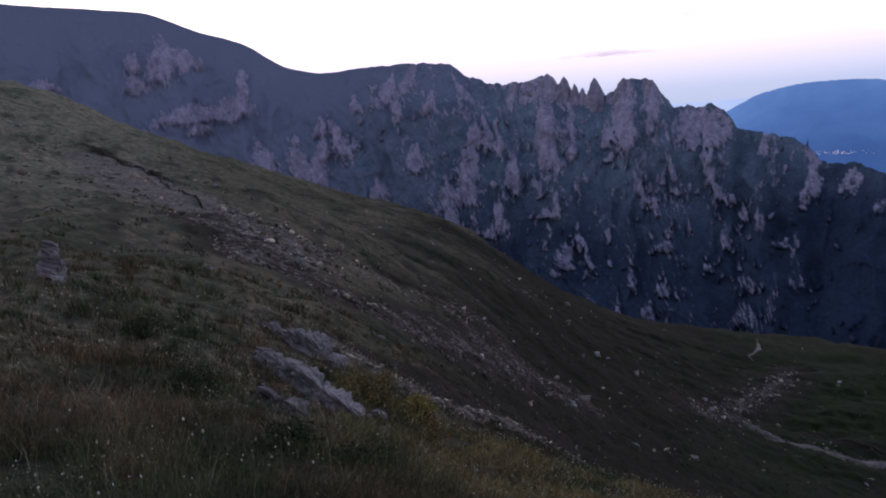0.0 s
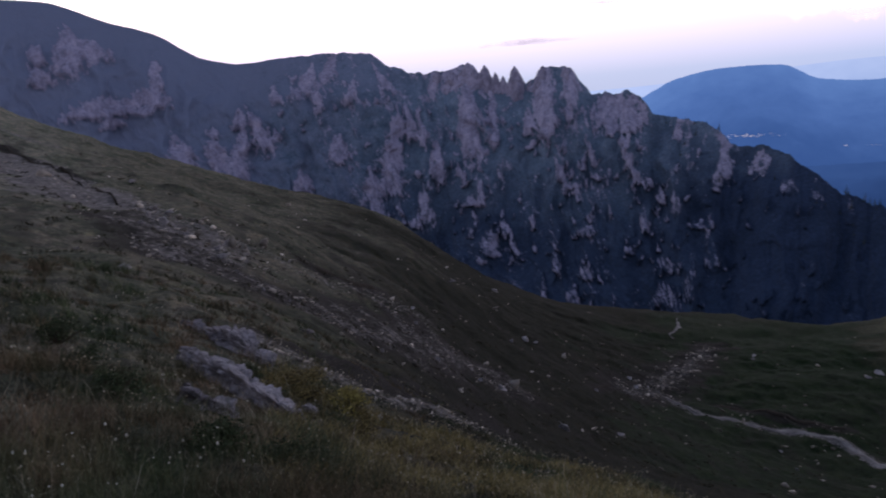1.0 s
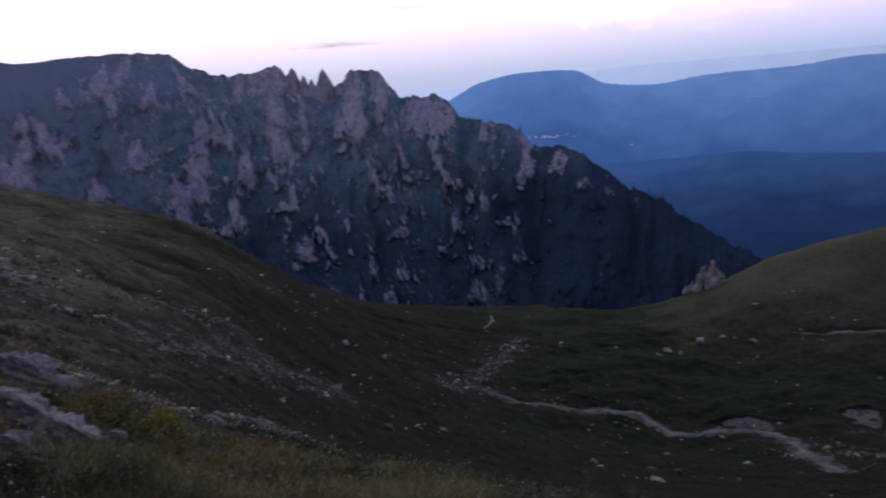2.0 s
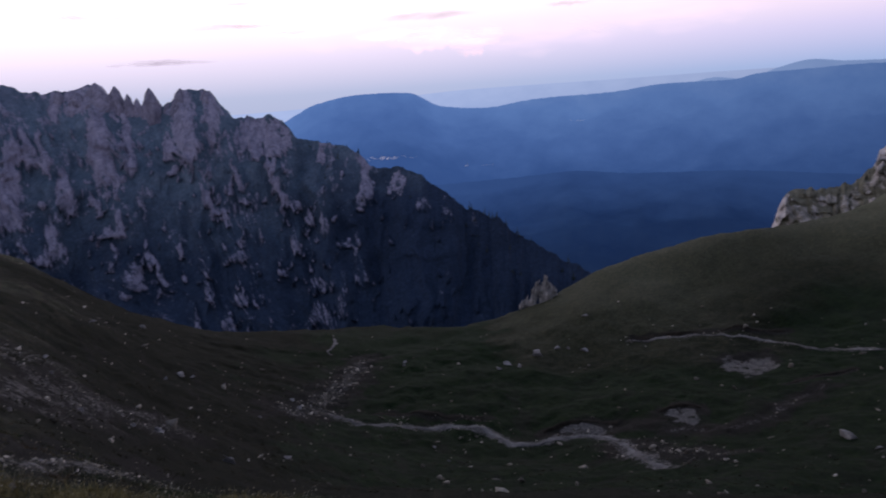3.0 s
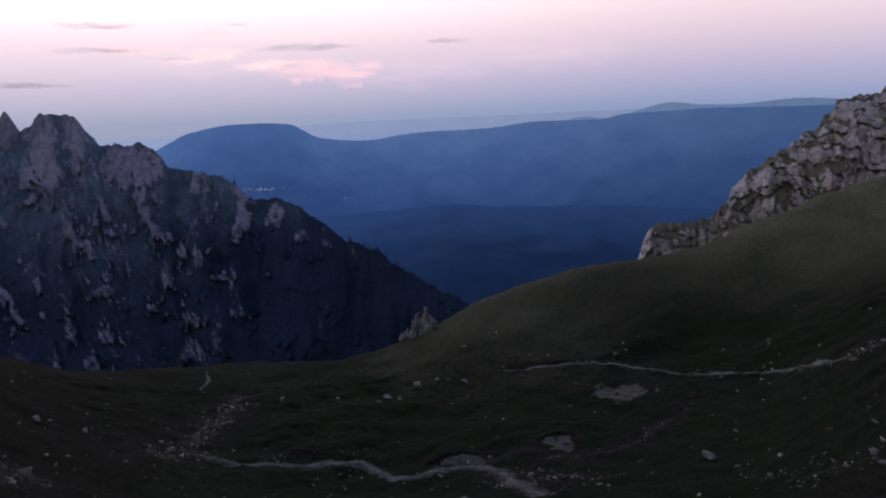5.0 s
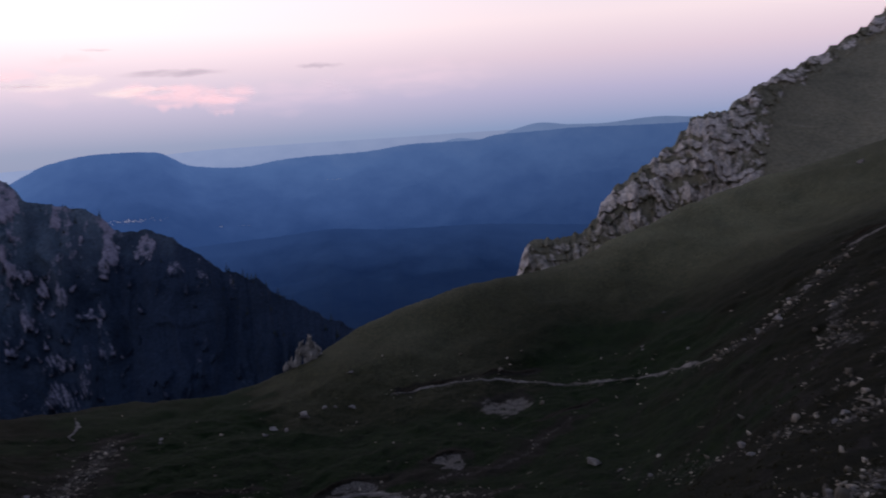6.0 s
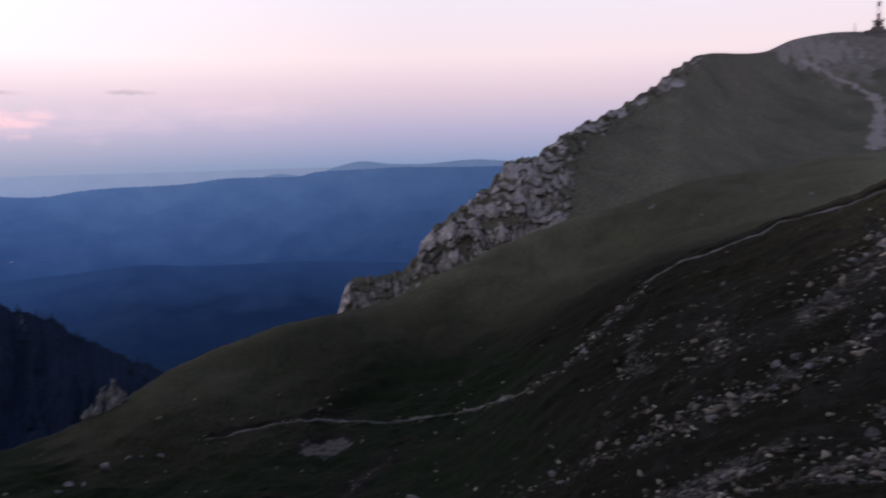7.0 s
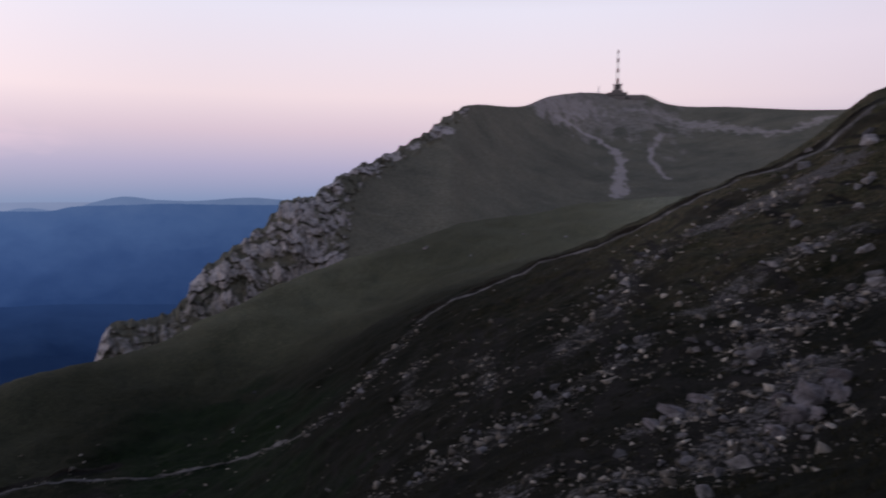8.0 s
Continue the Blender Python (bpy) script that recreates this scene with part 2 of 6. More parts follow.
STREAM_BED = [(54.7, 118.8), (49.4, 111.9), (46.2, 107.0), (42.3, 103.4), (38.3, 97.9), (36.2, 94.2), (32.8, 91.0), (28.5, 87.0)]
BANK_LEFT = [(-28.4, 64.4), (-25.4, 60.2), (-18.9, 49.0), (-15.6, 43.4), (-12.2, 36.2)]
SCREE_UPPER = [(-8.9, 31.8), (-7.0, 27.4), (-5.6, 25.0), (-4.3, 23.8), (-3.4, 23.8), (-2.6, 24.5), (-1.8, 26.3), (-0.6, 29.2), (0.8, 32.2), (2.9, 37.4), (4.6, 41.6), (6.6, 45.8), (8.4, 48.4)]
SCREE_MID = [(-5.8, 35.1), (-3.8, 35.2), (-2.7, 36.3), (-1.7, 37.2), (-0.6, 38.3), (0.6, 41.6), (3.4, 52.0)]
SCREE_DARK = [(-2.8, 38.8), (-1.4, 39.8), (-0.2, 42.4), (1.4, 49.4)]
SCREE_LOW = [(-2.0, 12.6), (-1.4, 11.4), (-0.9, 10.9), (-0.5, 11.3), (0.0, 12.4), (0.5, 13.1), (1.2, 13.9), (2.0, 15.8), (3.2, 19.6), (3.9, 22.9)]
GULLY_DARK = [(-1.9, 13.4), (-1.2, 13.6), (-0.4, 14.2), (0.4, 16.3), (1.2, 18.0), (2.7, 22.7), (4.3, 27.6)]
SCREE_ROCKS = [(-10.6, 36.0), (-8.9, 36.0), (-8.3, 33.2), (-8.4, 31.0), (-6.7, 34.2), (-6.2, 35.0), (-5.4, 27.4)]
STREAK_A = [(96.9, 36.0), (97.4, 32.4), (100.9, 30.4), (108.0, 30.6), (113.0, 30.0), (119.0, 28.8), (123.6, 27.4)]
STREAK_B = [(97.2, 21.8), (89.7, 21.0), (76.7, 18.2), (66.8, 13.8)]
STREAK_C = [(79.8, 11.6), (68.2, 9.0), (59.2, 7.4)]
STREAK_D = [(36.1, 7.2), (38.0, 5.8), (40.4, 4.7), (42.2, 3.0), (45.8, 1.3), (47.7, -0.3), (49.6, -2.1), (53.8, -4.1)]
STREAK_E = [(57.6, 1.7), (68.9, 0.8), (73.6, -1.7), (80.7, -3.2), (84.9, -5.1), (88.0, -6.8), (87.0, -8.3)]
STREAK_F = [(29.0, -2.3), (29.0, -3.3), (29.9, -4.2), (33.4, -5.1)]
STREAK_G = [(19.1, -0.2), (21.6, -1.4), (21.6, -2.8), (21.8, -3.8), (23.8, -4.8), (25.9, -5.9), (29.7, -7.3), (33.0, -8.7), (35.6, -9.6)]
STREAK_H = [(90.6, -13.3), (91.6, -15.8), (95.0, -17.8), (95.3, -20.1), (95.4, -22.6), (96.4, -25.1), (97.3, -28.4)]
STREAK_I = [(46.0, -11.7), (48.0, -12.8), (46.4, -13.6), (47.8, -16.0)]
STREAK_J = [(64.4, 34.5), (56.9, 25.7), (52.5, 21.0), (44.4, 16.2), (40.0, 12.4), (35.4, 9.2), (36.0, 7.6), (37.1, 5.9)]
STREAK_K = [(60.8, -8.3), (62.6, -10.6), (65.9, -12.4), (66.5, -13.8), (66.9, -16.0), (67.4, -17.8), (67.7, -20.4)]
STREAK_L = [(38.7, -6.9), (40.4, -8.3), (45.3, -9.4), (49.4, -9.9)]
STREAK_M = [(18.1, 4.0), (18.6, 3.2), (22.2, 3.4), (23.6, 2.8), (25.4, 2.0)]
EDGE_SHADOW_A = [(43.1, 90.6), (45.5, 88.6), (48.4, 85.4), (51.6, 83.4), (55.0, 81.2)]
DARK_B = [(57.8, 72.9), (59.9, 72.2), (62.0, 71.0), (64.6, 69.8), (66.0, 67.8)]
DARK_C = [(60.0, 60.0), (56.4, 53.0), (55.8, 48.8), (60.2, 48.3)]
DARK_D = [(93.7, 91.9), (97.3, 88.4), (101.9, 85.0), (105.1, 82.2), (108.0, 79.4), (112.7, 76.5)]
DARK_E = [(129.3, 29.9), (130.3, 25.3), (130.7, 19.5), (131.0, 13.8), (131.0, 8.0), (129.7, 2.3), (127.7, -2.2), (124.5, -7.6), (121.0, -12.7), (118.0, -16.6), (113.8, -21.1), (111.3, -24.7), (109.9, -27.8), (110.0, -31.5), (110.9, -36.4)]
DARK_F = [(70.4, 65.0), (72.1, 64.6), (73.8, 63.8), (74.8, 62.0)]
DARK_G = [(88.9, 59.7), (92.5, 58.9), (95.2, 58.0), (99.8, 56.8)]
DARK_H = [(22.8, 78.0), (26.0, 83.0), (29.1, 87.0)]
TROUGH_SHADE = [(58.6, 70.9), (62.0, 69.4), (65.0, 66.0), (67.6, 63.0)]
PATCHES = [(95.2, 70.3), (71.4, 61.9), (61.6, 69.3)]
BANK_DARK = [(-30.3, 69.6), (-28.0, 67.2), (-24.0, 61.6), (-19.2, 53.8), (-13.4, 41.0), (-10.8, 35.4)]
BANK_PALE = [(-45.7, 96.1), (-39.8, 91.6), (-35.2, 87.0), (-32.1, 85.6)]
CLIFFS_WEST = [(-25.9, 52, 15.6, 6.9, 0), (-20.4, 74, 6.2, 12.0, 0), (-20.3, 49, 9.2, 10.2, 0), (-18.5, 75, 11.6, 25.6, 0.1), (-17.0, 77, 13.2, 13.6, -0.5), (-13.3, 40, 6.1, 18.3, 0), (-14.0, 14, 19.4, 10.7, 0), (-16.9, 6, 33.6, 10.7, 0), (-16.6, -11, 9.6, 6.5, 0), (-14.3, 0, 7.4, 6.5, 0), (-12.5, -52, 12.2, 17.3, -0.2), (-10.1, -33, 5.8, 4.8, 0), (-9.9, -63, 12.8, 21.9, -0.3), (-8.6, -67, 9.9, 23.4, 0.2), (-8.2, -46, 5.0, 11.8, 0), (-8.2, -23, 6.5, 9.6, 0), (-7.3, -22, 5.1, 14.4, -0.2), (-6.9, -39, 8.6, 18.9, -0.3), (-5.9, -43, 4.3, 6.2, 0)]
CLIFFS_MID = [(-5.5, 4, 5.1, 10.4, -0.2), (-3.3, 17, 9.5, 16.0, 0.5), (-2.6, -4, 5.7, 12.6, -0.2), (-1.6, 31, 6.5, 17.6, 0.4), (-0.1, 1, 6.4, 13.3, 0.3), (2.1, 13, 5.7, 15.6, -0.5), (-1.5, -65, 11.6, 13.5, 0), (-4.4, -99, 8.8, 12.6, 0), (2.9, -44, 8.9, 13.6, 0), (3.8, -40, 5.5, 18.9, -0.1), (4.6, -47, 4.1, 21.0, -0.1), (2.4, -74, 12.1, 25.1, 0.1), (2.0, -102, 14.4, 15.9, 0), (0.7, -107, 9.8, 14.4, 0), (4.4, -130, 7.0, 17.5, 0), (3.6, -145, 5.7, 6.2, 0.3), (0.9, -131, 7.7, 11.2, -0.3), (5.7, 1, 4.9, 15.4, 0), (7.2, 11, 12.6, 15.3, 0)]
CLIFFS_TOWERS = [(8.1, -44, 12.0, 40.4, 0), (8.6, -72, 7.8, 10.1, -0.3), (9.6, 2, 5.5, 15.2, 0), (9.9, -31, 4.7, 22.3, -0.1), (9.9, -61, 4.0, 13.1, 0), (5.6, -89, 7.2, 20.2, 0), (7.2, -99, 5.8, 7.1, 0), (8.6, -117, 3.8, 12.4, 0.1), (7.7, -129, 11.2, 4.1, 0.4), (10.1, -154, 4.2, 12.0, 0), (8.9, -168, 13.1, 11.1, 0.2), (10.8, -171, 4.7, 9.1, -0.3), (12.3, -150, 3.6, 6.6, 0), (13.6, -22, 13.2, 40.0, 0), (12.4, -50, 5.3, 13.0, 0), (15.6, -11, 8.6, 17.4, 0), (13.6, -56, 8.4, 9.9, 0.3), (12.6, -74, 4.5, 5.0, 0.5), (15.5, -38, 5.2, 12.8, 0)]
CLIFFS_EAST = [(18.7, -40, 27.3, 14.3, 0), (19.9, -56, 11.5, 9.8, 0.8), (18.2, -62, 7.7, 6.3, 0), (19.3, -85, 5.6, 19.2, -0.2), (16.8, -84, 3.8, 13.9, -0.3), (16.3, -94, 3.1, 7.5, 0), (17.1, -108, 6.2, 3.4, 0.5), (14.5, -103, 3.7, 9.5, -0.3), (15.0, -114, 5.5, 4.7, 0), (15.7, -118, 4.2, 8.6, 0), (19.9, -109, 5.5, 8.7, -0.4), (20.9, -119, 6.0, 4.7, 0), (21.6, -131, 5.4, 7.2, 0), (22.6, -136, 4.2, 8.5, 0), (22.9, -66, 4.5, 9.1, 0), (25.9, -83, 5.0, 16.5, -0.1), (26.0, -103, 7.4, 16.2, 0.2), (25.5, -118, 6.0, 7.3, 0.2), (28.2, -102, 8.5, 8.7, 0.3)]
CLIFFS_LOW = [(30.0, -122, 7.1, 6.5, 0), (31.6, -127, 3.6, 7.8, 0), (33.8, -145, 4.1, 8.4, 0), (16.1, -158, 10.5, 4.5, 0.6), (13.9, -180, 4.0, 12.5, -0.1), (20.4, -154, 4.0, 8.3, -0.5), (19.2, -176, 4.5, 4.3, -0.4), (21.9, -188, 11.1, 6.7, 0), (23.4, -200, 4.3, 10.2, 0), (23.7, -185, 3.9, 6.7, 0), (21.8, -214, 13.4, 8.8, 0), (24.3, -154, 13.9, 3.8, 0.1), (25.0, -175, 6.7, 15.4, -0.1), (16.0, -192, 9.5, 4.9, 0), (12.8, -204, 2.8, 7.4, 0), (15.0, -214, 6.5, 7.7, 0), (28.4, -206, 7.4, 2.9, 0.6), (31.5, -185, 3.3, 4.8, 0), (31.0, -202, 3.7, 5.3, 0)]
SUMMIT_FACES = [(68.29, -5, 7.7, 4.7, 0), (68.36, -19, 2.9, 11.1, 0), (69.57, -25, 5.8, 3.9, -0.3), (71.05, -29, 5.8, 3.7, 0), (66.51, -22, 4.7, 4.2, 0.3), (61.38, -36, 5.0, 6.0, 0.8), (63.2, -32, 5.6, 4.6, 0.5), (65.08, -30, 3.3, 5.6, 0), (67.07, -32, 3.3, 4.6, 0), (63.57, -42, 2.5, 3.2, 0), (69.9, -13, 3.6, 3.0, 0), (71.13, 7, 6.0, 2.4, 0.5), (55.26, -56, 2.6, 8.0, 0.3), (73.17, 16, 8.4, 2.6, 0.6), (75.23, 27, 9.1, 3.2, 0.5), (79.15, 50, 9.8, 3.7, 0.2), (65.09, -17, 4.3, 3.2, 0.5)]
SCAR_A = [(877, 57), (983, 33), (1064, 5)]
SCAR_B = [(879, 44), (908, 23), (896, -3), (856, -23), (799, -30), (724, -24), (621, -20)]
SCAR_C = [(996, -83), (909, -68), (828, -59), (774, -61), (724, -67)]
SCAR_D = [(1115, -48), (1132, -95), (1051, -138), (929, -177), (897, -205), (918, -244)]
SCAR_E = [(850, 58), (925, 37), (1048, 9)]
SCAR_F = [(1006, -13), (974, -23), (1007, -37)]
CLIFFS = CLIFFS_WEST + CLIFFS_MID + CLIFFS_TOWERS + CLIFFS_EAST + CLIFFS_LOW

# ---- materials ----
def material(name, rough=0.9, spec=0.2):
    m = bpy.data.materials.new(name)
    m.use_nodes = True
    nt = m.node_tree
    b = nt.nodes["Principled BSDF"]
    b.inputs["Roughness"].default_value = rough
    b.inputs["Specular IOR Level"].default_value = spec
    return m, nt, b


def coords(nt, scale=(1, 1, 1)):
    tc, mp = nt.nodes.new("ShaderNodeTexCoord"), nt.nodes.new("ShaderNodeMapping")
    mp.inputs["Scale"].default_value = scale
    nt.links.new(tc.outputs["Object"], mp.inputs[0])
    return mp.outputs[0]


def noise_tex(nt, vec, scale, detail=5.0, rough=0.55, distortion=0.0):
    t = nt.nodes.new("ShaderNodeTexNoise")
    t.inputs["Scale"].default_value, t.inputs["Detail"].default_value = scale, detail
    t.inputs["Roughness"].default_value, t.inputs["Distortion"].default_value = rough, distortion
    nt.links.new(vec, t.inputs["Vector"])
    return t.outputs[0]


def ramp_of(nt, value, stops):
    r = nt.nodes.new("ShaderNodeValToRGB")
    el = r.color_ramp.elements
    while len(el) < len(stops):
        el.new(0.5)
    for e, (p, c) in zip(el, stops):
        e.position, e.color = p, (*c, 1)
    nt.links.new(value, r.inputs[0])
    return r.outputs[0]


def mixed(nt, fac, a, b, blend="MIX"):
    m = nt.nodes.new("ShaderNodeMix")
    m.data_type, m.blend_type = "RGBA", blend
    for sock, v in ((m.inputs[0], fac), (m.inputs[6], a), (m.inputs[7], b)):
        if isinstance(v, (int, float)):
            sock.default_value = v
        elif isinstance(v, tuple):
            sock.default_value = (*v, 1)
        else:
            nt.links.new(v, sock)
    return m.outputs[2]


def calc(nt, op, a, b=0.0, c=0.0):
    m = nt.nodes.new("ShaderNodeMath")
    m.operation = op
    for i, v in enumerate((a, b, c)):
        if isinstance(v, (int, float)):
            m.inputs[i].default_value = v
        else:
            nt.links.new(v, m.inputs[i])
    return m.outputs[0]


def attribute(nt, name):
    a = nt.nodes.new("ShaderNodeAttribute")
    a.attribute_name = name
    return a.outputs["Fac"]


def bump(nt, bsdf, height, distance, strength=1.0, under=None):
    b = nt.nodes.new("ShaderNodeBump")
    b.inputs["Distance"].default_value, b.inputs["Strength"].default_value = distance, strength
    nt.links.new(height, b.inputs["Height"])
    if under is not None:
        nt.links.new(under, b.inputs["Normal"])
    nt.links.new(b.outputs[0], bsdf.inputs["Normal"])
    return b.outputs[0]


def edge(nt, value, lo, hi):
    m = nt.nodes.new("ShaderNodeMapRange")
    m.interpolation_type = "SMOOTHSTEP"
    m.inputs["From Min"].default_value, m.inputs["From Max"].default_value = lo, hi
    nt.links.new(value, m.inputs["Value"])
    return m.outputs[0]


def turf_material():
    """Alpine turf: green and dry grass in patches, bare earth and gravel where the attribute says so."""
    m, nt, b = material("alpine_turf", 0.95, 0.1)
    v = coords(nt)
    big, mid = noise_tex(nt, v, 0.035, 4), noise_tex(nt, v, 0.31, 5, 0.6)
    fine = noise_tex(nt, v, 4.5, 5, 0.7)
    tiny = noise_tex(nt, v, 23.0, 3, 0.7)
    base = ramp_of(nt, mid, [(0.30, (0.020, 0.024, 0.013)), (0.44, (0.036, 0.039, 0.022)), (0.56, (0.054, 0.051, 0.032)), (0.66, (0.038, 0.042, 0.023)), (0.78, (0.068, 0.066, 0.043))])
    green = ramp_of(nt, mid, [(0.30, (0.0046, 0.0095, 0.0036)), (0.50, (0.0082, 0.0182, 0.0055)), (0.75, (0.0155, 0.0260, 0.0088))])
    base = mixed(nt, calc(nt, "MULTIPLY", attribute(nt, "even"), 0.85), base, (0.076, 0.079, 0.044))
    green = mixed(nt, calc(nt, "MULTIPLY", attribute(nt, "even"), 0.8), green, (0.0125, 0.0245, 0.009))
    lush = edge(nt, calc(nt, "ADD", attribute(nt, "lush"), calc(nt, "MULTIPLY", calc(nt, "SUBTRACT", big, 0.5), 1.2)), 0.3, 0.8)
    # besides dry grass, this pales far turf with haze put into the colour
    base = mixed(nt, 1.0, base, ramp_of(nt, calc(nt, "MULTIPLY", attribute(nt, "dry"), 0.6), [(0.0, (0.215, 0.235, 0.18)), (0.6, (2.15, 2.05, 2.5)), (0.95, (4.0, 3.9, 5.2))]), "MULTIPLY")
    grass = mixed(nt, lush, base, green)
    grass = mixed(nt, attribute(nt, "brown"), grass, mixed(nt, 1.0, grass, (0.90, 0.82, 0.70), "MULTIPLY"))
    patchy = noise_tex(nt, v, 1.3, 4, 0.6)
    calm = calc(nt, "SUBTRACT", 0.9, calc(nt, "MULTIPLY", attribute(nt, "even"), 0.45))
    grass = mixed(nt, calm, grass, ramp_of(nt, patchy, [(0.32, (0.42, 0.50, 0.42)), (0.5, (1.0, 1.0, 1.0)), (0.66, (1.5, 1.36, 1.22))]), "MULTIPLY")
    grass = mixed(nt, 1.0, grass, ramp_of(nt, fine, [(0.30, (0.30, 0.30, 0.30)), (0.5, (0.9, 0.9, 0.9)), (0.70, (1.75, 1.7, 1.5))]), "MULTIPLY")
    grass = mixed(nt, 0.6, grass, ramp_of(nt, tiny, [(0.3, (0.5, 0.5, 0.5)), (0.7, (1.4, 1.4, 1.4))]), "MULTIPLY")
    stones = nt.nodes.new("ShaderNodeTexVoronoi")
    stones.inputs["Scale"].default_value = 2.4
    nt.links.new(v, stones.inputs["Vector"])
    gravel = ramp_of(nt, fine, [(0.3, (0.055, 0.050, 0.047)), (0.55, (0.190, 0.170, 0.163)), (0.75, (0.40, 0.36, 0.345))])
    gravel = mixed(nt, 0.5, gravel, ramp_of(nt, stones.outputs["Distance"], [(0.0, (1.3, 1.3, 1.3)), (0.5, (0.6, 0.6, 0.6))]), "MULTIPLY")
    earth = ramp_of(nt, fine, [(0.3, (0.009, 0.008, 0.007)), (0.7, (0.030, 0.026, 0.022))])
    rough_edge = calc(nt, "MULTIPLY", calc(nt, "SUBTRACT", fine, 0.5), 1.1)
    dark = edge(nt, calc(nt, "ADD", attribute(nt, "earth"), rough_edge), 0.30, 0.75)
    bare = edge(nt, calc(nt, "ADD", attribute(nt, "bare"), rough_edge), 0.38, 0.62)
    colour = mixed(nt, bare, mixed(nt, dark, grass, earth), gravel)
    nt.links.new(colour, b.inputs["Base Color"])
    first = bump(nt, b, fine, 0.12)
    bump(nt, b, tiny, 0.03, 1.0, first)
    return m


def mountain_material(name, grass_stops, rock_stops, size, worn=(0.38, 0.33, 0.315)):
    """Limestone with grass on its ledges; size: metres of its coarse grain; worn: scree, or the ridge's haze tint."""
    m, nt, b = material(name, 0.92, 0.15)
    v = coords(nt)
    coarse, fine = noise_tex(nt, v, 1.0 / size, 6, 0.62), noise_tex(nt, v, 5.0 / size, 5, 0.65)
    streak = noise_tex(nt, coords(nt, (1.0, 1.0, 0.25)), 2.2 / size, 5, 0.6, 0.4)
    # pine: navy of the forest, and of gorge shade put into the colour
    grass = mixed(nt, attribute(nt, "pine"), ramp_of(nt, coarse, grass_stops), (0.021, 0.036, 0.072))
    grass = mixed(nt, 1.0, grass, ramp_of(nt, fine, [(0.3, (0.72, 0.72, 0.72)), (0.7, (1.28, 1.28, 1.28))]), "MULTIPLY")
    broad = noise_tex(nt, v, 0.2 / size, 4, 0.55)
    grass = mixed(nt, 1.0, grass, ramp_of(nt, broad, [(0.34, (0.76, 0.78, 0.78)), (0.5, (1, 1, 1)), (0.66, (1.18, 1.16, 1.14))]), "MULTIPLY")
    rock = mixed(nt, 0.85, ramp_of(nt, streak, rock_stops), ramp_of(nt, fine, [(0.25, (0.56, 0.56, 0.58)), (0.5, (1, 1, 1)), (0.75, (1.26, 1.25, 1.23))]), "MULTIPLY")
    ragged = calc(nt, "ADD", calc(nt, "MULTIPLY", calc(nt, "SUBTRACT", fine, 0.5), 0.62), calc(nt, "MULTIPLY", calc(nt, "SUBTRACT", streak, 0.5), 0.40))
    bare = edge(nt, calc(nt, "ADD", attribute(nt, "rock"), ragged), 0.32, 0.76)
    scree = edge(nt, calc(nt, "ADD", attribute(nt, "bare"), calc(nt, "ADD", calc(nt, "MULTIPLY", calc(nt, "SUBTRACT", fine, 0.5), 0.9), calc(nt, "MULTIPLY", calc(nt, "SUBTRACT", coarse, 0.5), 0.9))), 0.12, 0.95)
    colour = mixed(nt, bare, mixed(nt, scree, grass, worn), rock)
    nt.links.new(colour, b.inputs["Base Color"])
    first = bump(nt, b, coarse, size * 0.3)
    bump(nt, b, calc(nt, "MULTIPLY", fine, bare), size * 0.07, 0.8, first)
    return m


def stone_material(name="limestone", tint=(1, 1, 1)):
    """Weathered limestone with cracks and lichen."""
    m, nt, b = material(name, 0.88, 0.2)
    v = coords(nt)
    coarse, fine = noise_tex(nt, v, 1.6, 6, 0.65, 0.3), noise_tex(nt, v, 14.0, 5, 0.7)
    info = nt.nodes.new("ShaderNodeObjectInfo")
    c = ramp_of(nt, coarse, [(0.28, (0.07, 0.068, 0.072)), (0.45, (0.17, 0.165, 0.175)), (0.6, (0.27, 0.26, 0.27)), (0.8, (0.38, 0.365, 0.37))])
    c = mixed(nt, 0.8, c, ramp_of(nt, fine, [(0.3, (0.5, 0.5, 0.5)), (0.5, (1, 1, 1)), (0.75, (1.25, 1.25, 1.25))]), "MULTIPLY")
    c = mixed(nt, 1.0, c, ramp_of(nt, info.outputs["Random"], [(0.0, (0.62, 0.6, 0.6)), (1.0, (1.1, 1.08, 1.05))]), "MULTIPLY")
    c = mixed(nt, 1.0, c, tint, "MULTIPLY")
    lichen = edge(nt, noise_tex(nt, v, 5.0, 4, 0.6), 0.58, 0.7)
    c = mixed(nt, calc(nt, "MULTIPLY", lichen, 0.55), c, (0.10, 0.10, 0.075))
    nt.links.new(c, b.inputs["Base Color"])
    first = bump(nt, b, coarse, 0.2)
    bump(nt, b, fine, 0.04, 1.0, first)
    return m


